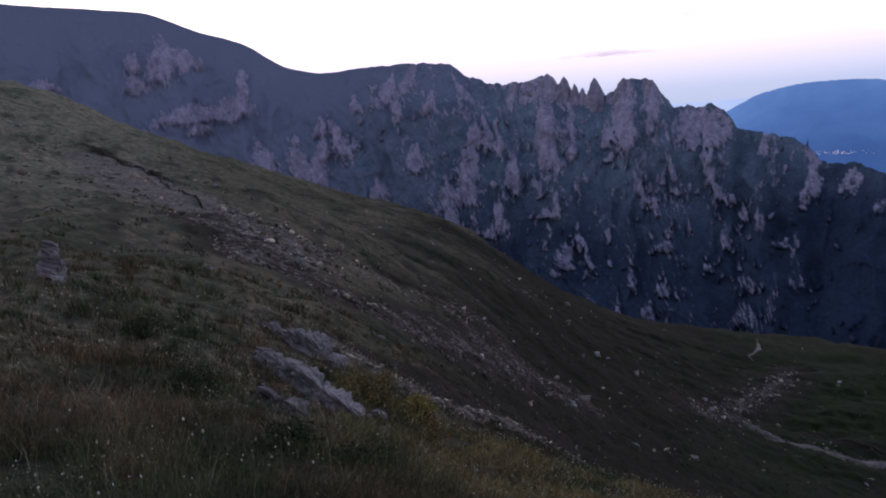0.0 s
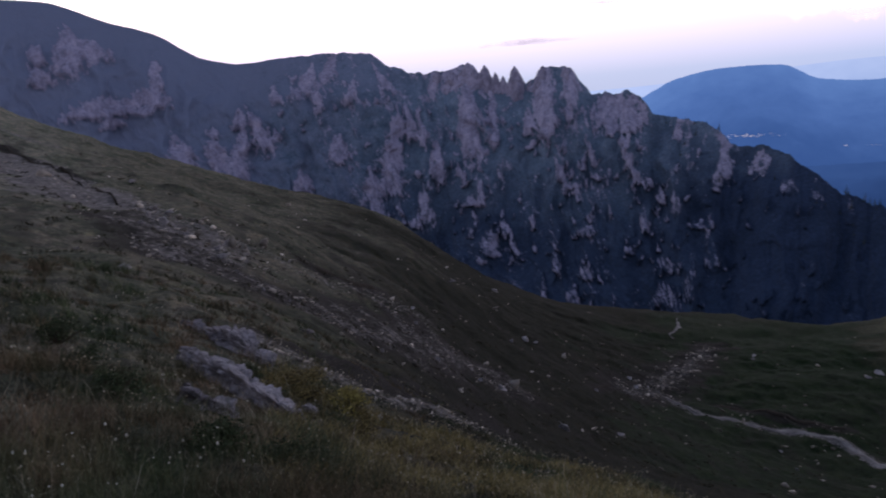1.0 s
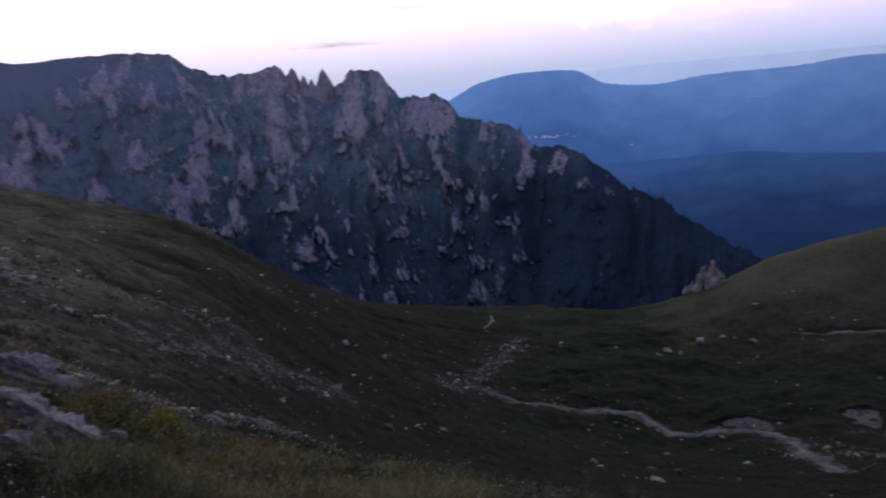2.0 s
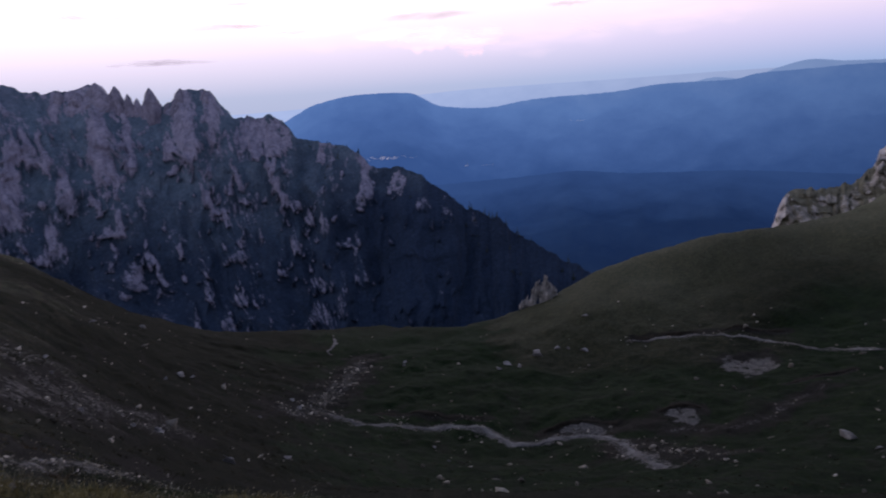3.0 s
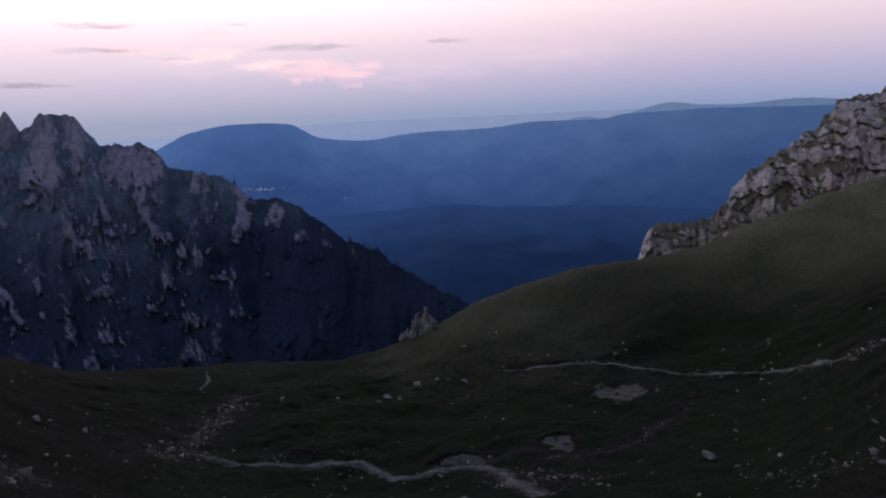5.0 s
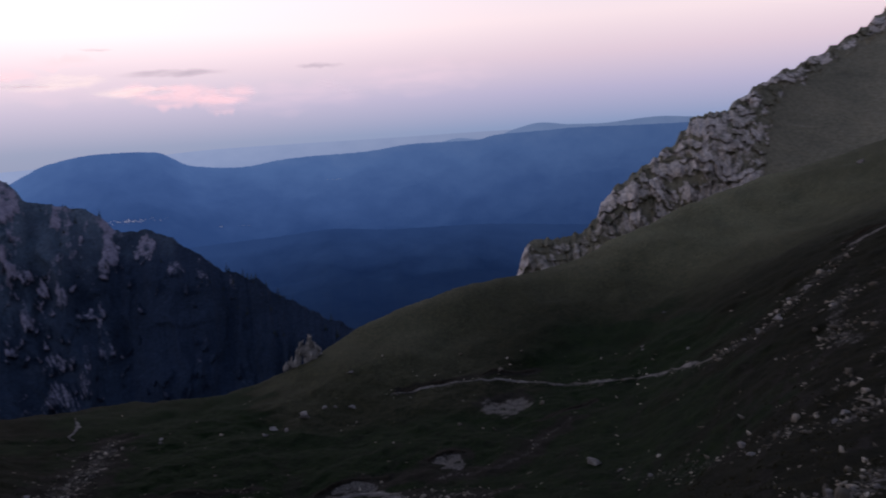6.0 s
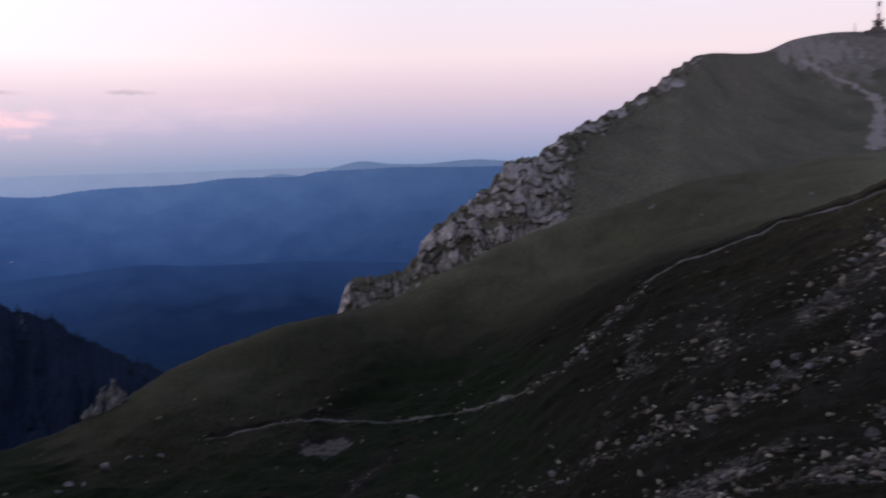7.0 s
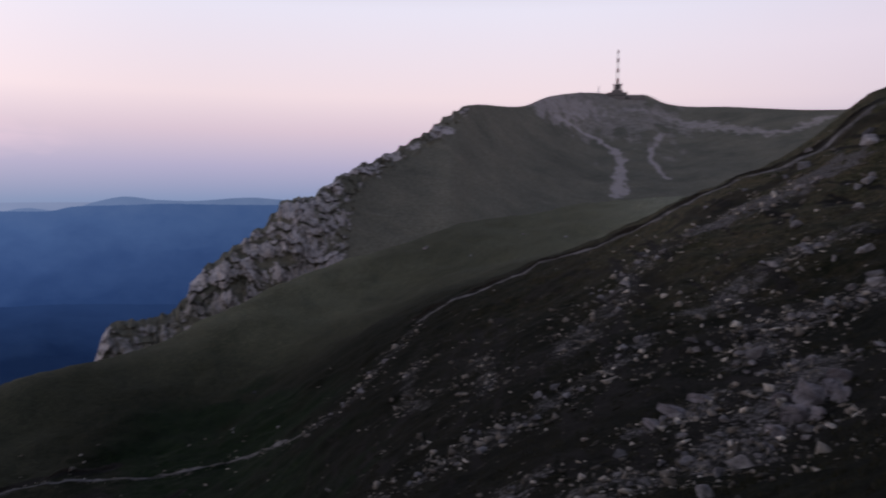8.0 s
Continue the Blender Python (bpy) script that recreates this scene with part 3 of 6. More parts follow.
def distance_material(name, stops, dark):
    """Land many kilometres off: dark forest that itself glows blue for the haze in between, more with distance."""
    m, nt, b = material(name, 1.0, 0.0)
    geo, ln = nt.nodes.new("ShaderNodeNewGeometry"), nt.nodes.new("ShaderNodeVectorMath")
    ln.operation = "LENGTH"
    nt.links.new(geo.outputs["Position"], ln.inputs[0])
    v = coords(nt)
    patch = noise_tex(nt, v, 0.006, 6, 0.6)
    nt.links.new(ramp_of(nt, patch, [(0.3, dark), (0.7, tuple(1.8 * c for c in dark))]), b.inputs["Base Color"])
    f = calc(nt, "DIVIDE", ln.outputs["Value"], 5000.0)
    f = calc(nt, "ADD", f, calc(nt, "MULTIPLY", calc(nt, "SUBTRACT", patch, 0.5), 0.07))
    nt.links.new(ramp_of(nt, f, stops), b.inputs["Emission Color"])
    # the haze glow is brighter towards the afterglow
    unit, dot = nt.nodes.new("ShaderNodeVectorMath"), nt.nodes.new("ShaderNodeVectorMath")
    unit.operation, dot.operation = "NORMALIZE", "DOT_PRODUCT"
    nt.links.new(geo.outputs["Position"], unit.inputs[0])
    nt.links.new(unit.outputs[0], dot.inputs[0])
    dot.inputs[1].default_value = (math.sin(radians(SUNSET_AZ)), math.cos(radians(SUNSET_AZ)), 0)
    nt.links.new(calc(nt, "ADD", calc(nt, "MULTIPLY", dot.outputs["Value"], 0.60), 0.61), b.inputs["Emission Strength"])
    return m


def plain(name, colour, rough=0.7, spec=0.3, metal=0.0, emit=0.0, vary=0.25, scale=3.0):
    m, nt, b = material(name, rough, spec)
    b.inputs["Metallic"].default_value = metal
    n1 = noise_tex(nt, coords(nt), scale, 4, 0.6)
    lo, hi = tuple(c * (1 - vary) for c in colour), tuple(c * (1 + vary) for c in colour)
    c = ramp_of(nt, n1, [(0.3, lo), (0.7, hi)])
    nt.links.new(c, b.inputs["Base Color"])
    if emit:
        nt.links.new(c, b.inputs["Emission Color"])
        b.inputs["Emission Strength"].default_value = emit
    return m


TURF = turf_material()
# blue evening haze is put into both the grass and the rock colours
HAZED_RIDGE_ROCK = mountain_material("hazed_ridge_limestone_and_dwarf_pine", [(0.3, (0.062, 0.104, 0.158)), (0.55, (0.106, 0.151, 0.219)), (0.75, (0.150, 0.196, 0.266))],
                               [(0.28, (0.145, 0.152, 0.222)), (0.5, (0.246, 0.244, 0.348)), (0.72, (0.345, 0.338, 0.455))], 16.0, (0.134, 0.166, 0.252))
# the turf is lightened by haze put into its base colour
SUMMIT_ROCK = mountain_material("summit_limestone_and_turf", [(0.3, (0.160, 0.152, 0.116)), (0.55, (0.184, 0.173, 0.132)), (0.75, (0.208, 0.193, 0.148))],
                                [(0.30, (0.29, 0.265, 0.262)), (0.45, (0.46, 0.42, 0.413)), (0.65, (0.66, 0.60, 0.59))], 10.0, (0.47, 0.41, 0.395))
STONE = stone_material()
CRAG_STONE = stone_material("bedded_limestone", (1.42, 1.36, 1.41))
PALE_STONE = stone_material("pale_limestone", (1.75, 1.7, 1.65))
# haze colours by distance, emitted by the far land's own surface
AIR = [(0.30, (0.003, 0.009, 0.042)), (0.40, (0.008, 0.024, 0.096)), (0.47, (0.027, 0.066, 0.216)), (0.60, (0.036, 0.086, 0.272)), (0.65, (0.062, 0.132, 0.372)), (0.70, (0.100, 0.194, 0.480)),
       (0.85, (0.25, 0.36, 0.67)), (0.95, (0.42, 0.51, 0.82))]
FAR_LAND = distance_material("distant_land_haze_glow", AIR, (0.012, 0.018, 0.016))


# ---- building helpers ----
def sheet(name, X, Y, Z, mat, attrs=None, closed=False):
    """A mesh from a grid of points."""
    rows, cols = X.shape
    me = bpy.data.meshes.new(name)
    n = rows * cols
    me.vertices.add(n)
    me.vertices.foreach_set("co", np.stack([X, Y, Z], -1).astype(np.float32).ravel())
    i, j = np.meshgrid(np.arange(rows - 1), np.arange(cols if closed else cols - 1), indexing="ij")
    jn = (j + 1) % cols
    quads = np.stack([i * cols + j, i * cols + jn, (i + 1) * cols + jn, (i + 1) * cols + j], -1).reshape(-1, 4)
    me.loops.add(quads.size)
    me.polygons.add(len(quads))
    me.loops.foreach_set("vertex_index", quads.astype(np.int32).ravel())
    me.polygons.foreach_set("loop_start", np.arange(0, quads.size, 4, dtype=np.int32))
    me.polygons.foreach_set("use_smooth", np.ones(len(quads), dtype=bool))
    me.update(calc_edges=True)
    me.validate()
    for key, val in (attrs or {}).items():
        me.attributes.new(key, "FLOAT", "POINT").data.foreach_set("value", np.broadcast_to(val, X.shape).astype(np.float32).ravel())
    me.materials.append(mat)
    return new(name, me)


def part(name, bm, mat, parent, label=""):
    """Links a bmesh as one mesh object under a thing or a part."""
    me = bpy.data.meshes.new(name)
    bm.to_mesh(me)
    bm.free()
    me.materials.append(mat)
    ob = new(name, me)
    ob.parent = parent
    return tagged(ob, label)


def add_box(bm, x0, x1, y0, y1, z0, z1, bevel=0.0):
    r = bmesh.ops.create_cube(bm, size=1)
    vs = r["verts"]
    bmesh.ops.scale(bm, verts=vs, vec=(x1 - x0, y1 - y0, z1 - z0))
    bmesh.ops.translate(bm, verts=vs, vec=((x0 + x1) / 2, (y0 + y1) / 2, (z0 + z1) / 2))
    if bevel:
        bmesh.ops.bevel(bm, geom=[e for e in bm.edges if e.verts[0] in vs], offset=bevel, segments=2, affect="EDGES")


def add_tube(bm, p, q, r0, r1=None, sides=8):
    p, q = Vector(p), Vector(q)
    m = Matrix.Translation((p + q) / 2) @ (q - p).to_track_quat("Z", "Y").to_matrix().to_4x4()
    bmesh.ops.create_cone(bm, cap_ends=True, segments=sides, radius1=r0, radius2=r0 if r1 is None else r1, depth=(q - p).length, matrix=m)


def at(az, r):
    a = radians(az)
    return r * math.sin(a), r * math.cos(a)


# ---- the large forms ----
def make_ground():
    az = np.radians(np.concatenate([np.arange(-42, 116, 0.19), np.arange(116, 318, 2.0)]))
    r = np.concatenate([[0.0, 0.3, 0.7], np.geomspace(1.2, 40, 170), np.arange(40.5, 140, 0.5), np.geomspace(140.6, 330, 70), np.geomspace(345, 4850, 60)])
    A, Rr = np.meshgrid(az, r)
    X, Y = Rr * np.sin(A), Rr * np.cos(A)
    Z = ground_z(X, Y)
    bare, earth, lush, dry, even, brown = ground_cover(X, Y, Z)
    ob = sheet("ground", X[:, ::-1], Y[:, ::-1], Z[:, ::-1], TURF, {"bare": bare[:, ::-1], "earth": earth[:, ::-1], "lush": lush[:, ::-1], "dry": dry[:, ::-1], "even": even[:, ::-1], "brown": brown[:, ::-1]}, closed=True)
    return tagged(ob, "mountain meadow of dry and green grass with bare gravel", "ground", kind="structure")


def ridge_form(AZ, V):
    """The rocky ridge across the gorge; V: 0 on the crest, 1 at the foot, under 0 behind."""
    rc = smooth(AZ, [q[0] for q in RIDGE], [q[1] for q in RIDGE])
    zc = smooth(AZ, [q[0] for q in RIDGE], [q[2] for q in RIDGE])
    s = AZ * 16.2
    jag = step(-8, 3, AZ)
    zc = zc + (0.5 + jag * 2.6) * fbm(s / 13, s * 0 + 0.3, 4, 31)
    front = np.clip(V, 0, 1)
    foot = -340.0
    z = zc - (zc - foot) * (0.62 * front + 0.38 * (1 - (1 - front) ** 2.6)) + np.minimum(V, 0) * 420
    plan = rc - 350 * V
    fade = step(0.0, 0.12, np.abs(V))
    warp = 14 * fbm(s / 60, z / 60, 3, 40)
    lean = s + z * (0.25 + 0.5 * noise2(s / 160, z / 200, 58))
    ribs = crags((s + warp) / 74, z / 330, 3, 43) - 0.55
    cuts = crags((lean + 1.3 * warp) / 34, z / 52, 4, 47, 0.6) - 0.55
    small = crags((lean + warp) / 9, z / 15, 3, 51) - 0.55
    # rock stands out on the ribs and in the named cliffs, dwarf pine and grass fill the gullies
    cliff = np.full(AZ.shape, -1.0)
    wob = 5.5 * fbm(s / 11, z / 15, 4, 55, 0.6)
    rng = random.Random(57)
    spurs = []
    while len(spurs) < 330:
        a, h, w, t, slant = rng.choice(CLIFFS[8:])
        a, h = a + rng.gauss(0, 1.5), h + rng.gauss(-6, 22)
        if -9 < a < 35 and h > -235:
            spurs.append((a, h, rng.uniform(1.0, 3.2), rng.uniform(2.0, 6.0), rng.uniform(-0.5, 0.5)))
    for i, (a, h, w, t, slant) in enumerate(CLIFFS + spurs):
        main = i < len(CLIFFS)
        faint = 0.0 if main else rng.uniform(0.12, 0.5)
        near = np.abs(AZ - a) < (2.4 * w + 0.8 * t + 9) / 16.2
        up = (z[near] - h + 0.45 * wob[near]) / (1.25 * t)
        wide = 1.18 * w * np.clip(0.95 - 0.45 * up, 0.2, 1.5)
        side = np.abs(s[near] - a * 16.2 - slant * (z[near] - h) + 0.6 * wob[near]) / wide
        cliff[near] = np.maximum(cliff[near], 1.0 - faint - (side ** 2.4 + np.abs(up) ** 2.4) ** 0.4167)
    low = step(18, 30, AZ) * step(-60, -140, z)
    grain = fbm(lean / 5, z / 9, 5, 59, 0.66)
    flute = crags((s + 0.6 * warp) / 7.5, z / 46, 3, 63, 0.55) - 0.55
    cliff = np.clip(cliff, -1, 0.7)
    # thin, broken rock shows through the dwarf pine on the steeper ribs
    thin = step(-0.10, 0.55, 0.55 * cuts + 0.5 * ribs + 0.45 * grain + 0.5 * fbm(s / 26, z / 34, 3, 65) + 0.25 * np.maximum(cliff, -0.6)) * step(-10, 1, AZ) * step(34, 24, AZ)
    # rock fades low down: the gorge's shade is put into the colour
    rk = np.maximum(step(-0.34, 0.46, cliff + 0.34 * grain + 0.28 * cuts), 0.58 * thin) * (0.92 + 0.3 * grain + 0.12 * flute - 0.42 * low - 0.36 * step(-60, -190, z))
    plan = plan - fade * (44 * ribs + 18 * cuts * (1 - 0.45 * step(14, 24, AZ)) + 2 * np.maximum(cliff, -0.3) + 5.5 * step(-0.15, 0.35, cliff + 0.2 * grain)) - rk * (2.2 * small + 3.2 * flute) - fade * 0.9 * small
    z = z + fade * rk * 1.4 * small
    rk = np.clip(rk, 0, 1)
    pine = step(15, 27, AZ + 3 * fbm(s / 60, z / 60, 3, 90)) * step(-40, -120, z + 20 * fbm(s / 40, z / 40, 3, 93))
    # deep slopes everywhere darken as well, shade painted on beyond the forest
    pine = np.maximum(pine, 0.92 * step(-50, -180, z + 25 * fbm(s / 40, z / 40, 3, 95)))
    return plan * np.sin(np.radians(AZ)), plan * np.cos(np.radians(AZ)), z, rk, pine


def make_ridge():
    az = np.arange(-36, 46.9, 0.062)
    v = np.concatenate([np.linspace(-0.35, -0.02, 14), np.linspace(0, 0.9, 210)])
    A, V = np.meshgrid(az, v)
    X, Y, Z, rk, pine = ridge_form(A, V)
    # haze put into the colour pales the slope westward and near the crest
    pale = 1.0 * step(12, -20, A + 3 * fbm(A / 4, Z / 60, 3, 97)) + 0.35 * step(-40, 40, Z) * step(16, 8, A)
    ob = sheet("mountain_ridge", X, Y, Z, HAZED_RIDGE_ROCK, {"rock": rk, "bare": pale, "pine": pine})
    return tagged(ob, "jagged limestone mountain ridge with dark pine-covered slopes", "mountain", kind="structure")


def summit_form(AZ, V):
    """The grassy summit with its cliffs; V: 0 at the foot, 1 on the crest, over 1 behind."""
    rc = smooth(AZ, [q[0] for q in SUMMIT], [q[1] for q in SUMMIT])
    zc = smooth(AZ, [q[0] for q in SUMMIT], [q[2] for q in SUMMIT])
    steps = 7.0
    q = (zc + 2 * noise2(AZ * 1.1, AZ * 0, 70)) / steps
    stair = steps * (np.floor(q) + step(0.50, 0.95, q - np.floor(q))) - steps * q
    stair = step(54.5, 57, AZ) * step(82, 79, AZ) * ((0.45 + 0.35 * noise2(AZ / 3, AZ * 0, 66)) * stair + 1.4 * fbm(AZ * 1.7, AZ * 0, 4, 68))
    rb = smooth(AZ, [q[0] for q in SUMMIT_FOOT], [q[1] for q in SUMMIT_FOOT])
    zb = smooth(AZ, [q[0] for q in SUMMIT_FOOT], [q[2] for q in SUMMIT_FOOT])
    t = np.clip(V, 0, 1)
    plan = rb + (rc - rb) * V
    cliffy = step(81.5, 79.5, AZ)
    z = zb + (zc - zb) * (t - 0.10 * np.sin(np.pi * t) * (1 - cliffy) + 0.25 * np.sin(np.pi * t) * step(74, 68, AZ)) - np.maximum(V - 1, 0) * 140
    s = AZ * 6.6
    band = smooth(AZ, [50, 66, 68, 70, 71.5, 73, 76, 79, 80.5, 82, 120], [120, 120, 110, 92, 66, 14, 10, 16, 14, -8, -8])
    depth = zc - z
    z = z + stair * np.exp(-np.abs(depth) / 10)
    rock = step(4, -4, depth - band - 5 * fbm(s / 5, z / 7, 4, 71)) * np.where(V > 1.02, 0.3, 1)
    faces = np.full(AZ.shape, -1.0)
    wob = 1.6 * fbm(s / 4, z / 5, 4, 96, 0.6)
    for a, h, w, t, slant in SUMMIT_FACES:
        side = np.abs((AZ - a) * math.pi / 180 * rc - slant * (z - h) + wob) / w
        faces = np.maximum(faces, 1 - (side ** 2.4 + np.abs((z - h + 0.6 * wob) / t) ** 2.4) ** 0.4167)
    bed = (z + 0.22 * s + 14.0 * fbm(s / 16, z / 16, 4, 86)) / 9.5
    bed = bed - np.floor(bed)
    pale = step(-0.25, 0.35, faces + 0.25 * fbm(s / 3, z / 4, 4, 98, 0.6))
    rock = np.clip(rock - 0.75 * step(0.06, 0.36, fbm(s / 9 + z / 14, z / 8, 5, 74, 0.6)) * step(74, 72, AZ) * (1 - 0.8 * step(68, 68.8, AZ) * step(72, 71, AZ)) - 0.3 * step(71, 73, AZ) * step(0.0, 0.4, fbm(s / 3, z / 3, 4, 76)), 0, 1)
    blocks = crags(s / 4.6 + z / 20, z / 12 - s / 30, 4, 77, 0.62) - 0.55 + 0.45 * noise2(s / 18, z / 30, 79)
    small = crags(s / 1.6 + z / 7, z / 2.6, 3, 80, 0.65) - 0.55
    fade = step(0.0, 2.5, np.abs(depth))
    ledge = step(0.66, 0.80, bed) * step(1.0, 0.93, bed)
    rough = np.clip(rock * 1.2, 0, 1)
    face = step(68.2, 68.8, AZ) * step(72, 71, AZ)
    strip = step(71.5, 73, AZ)
    turf = 1 - (1 - 0.7 * face) * step(3.5 + 2.5 * noise2(s / 9, s * 0, 92), 1.0, depth)
    rock = rock * turf * (1 - strip + strip * step(-0.15, 0.25, fbm(s / 16, z / 16, 3, 94)))
    rock = np.clip(rock - 0.7 * ledge * step(0.1, 0.6, fbm(s / 5, z / 6, 3, 88) + 0.2) - 0.45 * step(-0.1, -0.36, blocks), 0, 1)
    rock = np.clip(np.maximum(rock * (0.54 + 0.10 * step(62, 66, AZ)), pale * (1 - 0.8 * ledge * step(-0.1, 0.3, fbm(s / 4, z / 6, 3, 87) + 0.1)) * (1 - 0.7 * step(-0.16, -0.36, blocks)) * np.clip(0.95 + 0.35 * fbm(s / 2.2, z / 2.2, 3, 99), 0, 1)), 0, 1)
    plan = plan - 2.5 * pale - rough * fade * (6 * blocks + 1.0 * small + 3.2 * (0.5 - bed)) * np.clip(rc / 420, 0.7, 1.4)
    z = z + rough * (0.6 * small + 1.4 * blocks) * (0.1 + 0.9 * fade) + (1 - cliffy) * 2.0 * fbm(plan / 90, AZ / 3, 3, 83) * fade
    return plan * np.sin(np.radians(AZ)), plan * np.cos(np.radians(AZ)), z, rock


def make_summit():
    az = np.concatenate([np.arange(52.2, 82, 0.055), np.arange(82, 112.5, 0.12)])
    v = np.concatenate([np.linspace(0, 0.98, 190), np.linspace(0.985, 1.0, 6), np.linspace(1.03, 1.3, 8)])
    A, V = np.meshgrid(az, v)
    X, Y, Z, rk = summit_form(A, V)
    bare = summit_scars(X, Y)
    ob = sheet("summit_hill", X[:, ::-1], Y[:, ::-1], Z[:, ::-1], SUMMIT_ROCK, {"rock": rk[:, ::-1], "bare": bare[:, ::-1], "pine": bare * 0})
    return tagged(ob, "grassy mountain summit with pale limestone cliffs along its edge", "mountain", kind="structure")


def far_form(A, V, keys, depth, foot, seed, rough):
    rc = smooth(A, [q[0] for q in keys], [q[1] for q in keys])
    zc = smooth(A, [q[0] for q in keys], [q[2] for q in keys])
    s = A * rc / 57.3
    f = np.clip(V, 0, 1)
    z = zc - (zc - foot) * (1 - (1 - f) ** 1.7) + np.minimum(V, 0) * 200
    z = z + rough * (crags(s / 420, V * 3, 4, seed) - 0.6) * (0.12 + 2.4 * step(0, 0.3, f)) * (1 - 0.6 * f) + 0.045 * rough * fbm(s / 30, V * 8, 3, seed + 7)
    return rc - depth * V, z


def make_far_hills(name, keys, depth, foot, label, seed, rough=14):
    """A range of hills near the horizon: crest keys as (degrees, metres out, height)."""
    az = np.arange(keys[0][0], keys[-1][0], 0.11)
    v = np.concatenate([np.linspace(-0.2, 0, 5)[:-1], np.linspace(0, 1, 60)])
    A, V = np.meshgrid(az, v)
    plan, z = far_form(A, V, keys, depth, foot, seed, rough)
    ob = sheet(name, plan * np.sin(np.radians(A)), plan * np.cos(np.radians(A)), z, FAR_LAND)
    return tagged(ob, label, "hills", kind="structure")


def ground_cover(X, Y, Z):
    """Where the turf is worn to gravel or earth, where it is lush, and where dry grass or painted haze pales it."""
    az, r = np.degrees(np.arctan2(X, Y)), np.hypot(X, Y)
    bare, earth = np.zeros_like(X), np.zeros_like(X)
    wob = fbm(X / 3.1, Y / 3.1, 3, 201)
    wide = fbm(X / 11, Y / 11, 3, 205)
    grit = fbm(X / 1.4, Y / 1.4, 3, 207)

    def worn(line, width, amount):
        d, along = away(X, Y, line)
        return amount * (0.94 + 0.35 * grit) * step(1.6, 0.4, d / (width * (1 + 0.5 * wob)))

    for line, width, amount in ((TRAIL_VALLEY, 1.3, 0.6), (TRAIL_SPUR, 0.9, 0.40), (TRAIL_HILL, 0.9, 0.46), (TRAIL_SLOPE, 1.3, 0.5), (STREAM_BED, 2.0, 0.45), (BANK_LEFT, 2.6, 0.95), (BANK_PALE, 1.6, 0.5), (SCREE_UPPER, 2.1, 0.45),
                                (SCREE_MID, 1.3, 0.45), (SCREE_LOW, 0.5, 0.5), (SCREE_ROCKS, 1.4, 0.55), (STREAK_A, 2.0, 0.42), (STREAK_B, 1.2, 0.44), (STREAK_C, 1.5, 0.44), (STREAK_D, 1.3, 0.46),
                                (STREAK_E, 2.4, 0.46), (STREAK_F, 1.2, 0.55), (STREAK_G, 1.8, 0.55), (STREAK_H, 3.6, 0.64), (STREAK_I, 2.0, 0.5), (STREAK_J, 0.9, 0.36), (STREAK_K, 2.6, 0.5), (STREAK_L, 1.6, 0.5), (STREAK_M, 1.1, 0.55)):
        bare = np.maximum(bare, worn(line, width, amount))
    for (px, py), w, h in zip(PATCHES, (3.3, 2.1, 2.9), (5.0, 3.0, 1.2)):
        c, s = px / math.hypot(px, py), py / math.hypot(px, py)
        u, v = (X - px) * s - (Y - py) * c, (X - px) * c + (Y - py) * s
        rad = np.hypot(u / w, v / h) + 0.5 * wob + 0.25 * wide
        bare = np.maximum(bare, (0.62 + 0.3 * grit) * step(1.2, 0.7, rad))
        earth = np.maximum(earth, 0.85 * step(1.75, 1.3, rad) * step(-0.2, 0.4, v / h))
    # the first line and the trough are shade, put in as dark ground
    for line, width in ((EDGE_SHADOW_A, 1.3), (DARK_B, 1.6), (DARK_C, 4.6), (DARK_D, 1.4), (DARK_E, 1.2), (DARK_F, 1.2), (DARK_G, 1.0), (DARK_H, 1.2), (TROUGH_SHADE, 2.6), (TRAIL_SPUR, 2.4), (BANK_DARK, 0.9), (STREAM_BED, 4.5), (SCREE_UPPER, 2.6), (SCREE_DARK, 1.0), (GULLY_DARK, 0.9)):
        earth = np.maximum(earth, worn(line, width, 0.85))
    trace = fbm(Z / 0.9 + 0.4 * wob, az / 3.5, 3, 221)
    stony = step(70, 84, az) * step(16, 24, r) * step(150, 110, r) + step(2, -10, az) * step(14, 22, r) * step(70, 45, r) * 0.6
    earth = np.maximum(earth, 0.55 * stony * step(-0.15, 0.4, wide))
    earth = np.maximum(earth, (0.5 + 0.25 * step(66, 78, az)) * step(0.15, 0.5, trace) * step(12, 25, r) * step(140, 100, r))
    bare = np.maximum(bare, 0.34 * stony * step(0.1, 0.6, fbm(X / 5, Y / 5, 4, 209)))
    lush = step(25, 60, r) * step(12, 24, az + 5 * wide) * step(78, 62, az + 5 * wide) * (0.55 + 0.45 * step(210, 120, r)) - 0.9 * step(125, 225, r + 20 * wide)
    # the left slope also gets haze and glare painted in as brighter turf
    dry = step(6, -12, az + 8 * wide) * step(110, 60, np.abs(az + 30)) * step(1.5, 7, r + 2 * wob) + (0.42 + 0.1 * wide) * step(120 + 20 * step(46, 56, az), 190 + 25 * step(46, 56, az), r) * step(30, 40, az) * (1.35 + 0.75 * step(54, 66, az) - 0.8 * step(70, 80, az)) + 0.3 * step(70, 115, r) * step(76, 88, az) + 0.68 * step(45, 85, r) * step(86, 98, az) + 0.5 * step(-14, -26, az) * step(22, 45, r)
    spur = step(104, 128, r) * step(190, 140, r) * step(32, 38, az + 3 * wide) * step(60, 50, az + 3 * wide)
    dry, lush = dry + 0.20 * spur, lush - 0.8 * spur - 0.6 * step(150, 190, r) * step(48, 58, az)
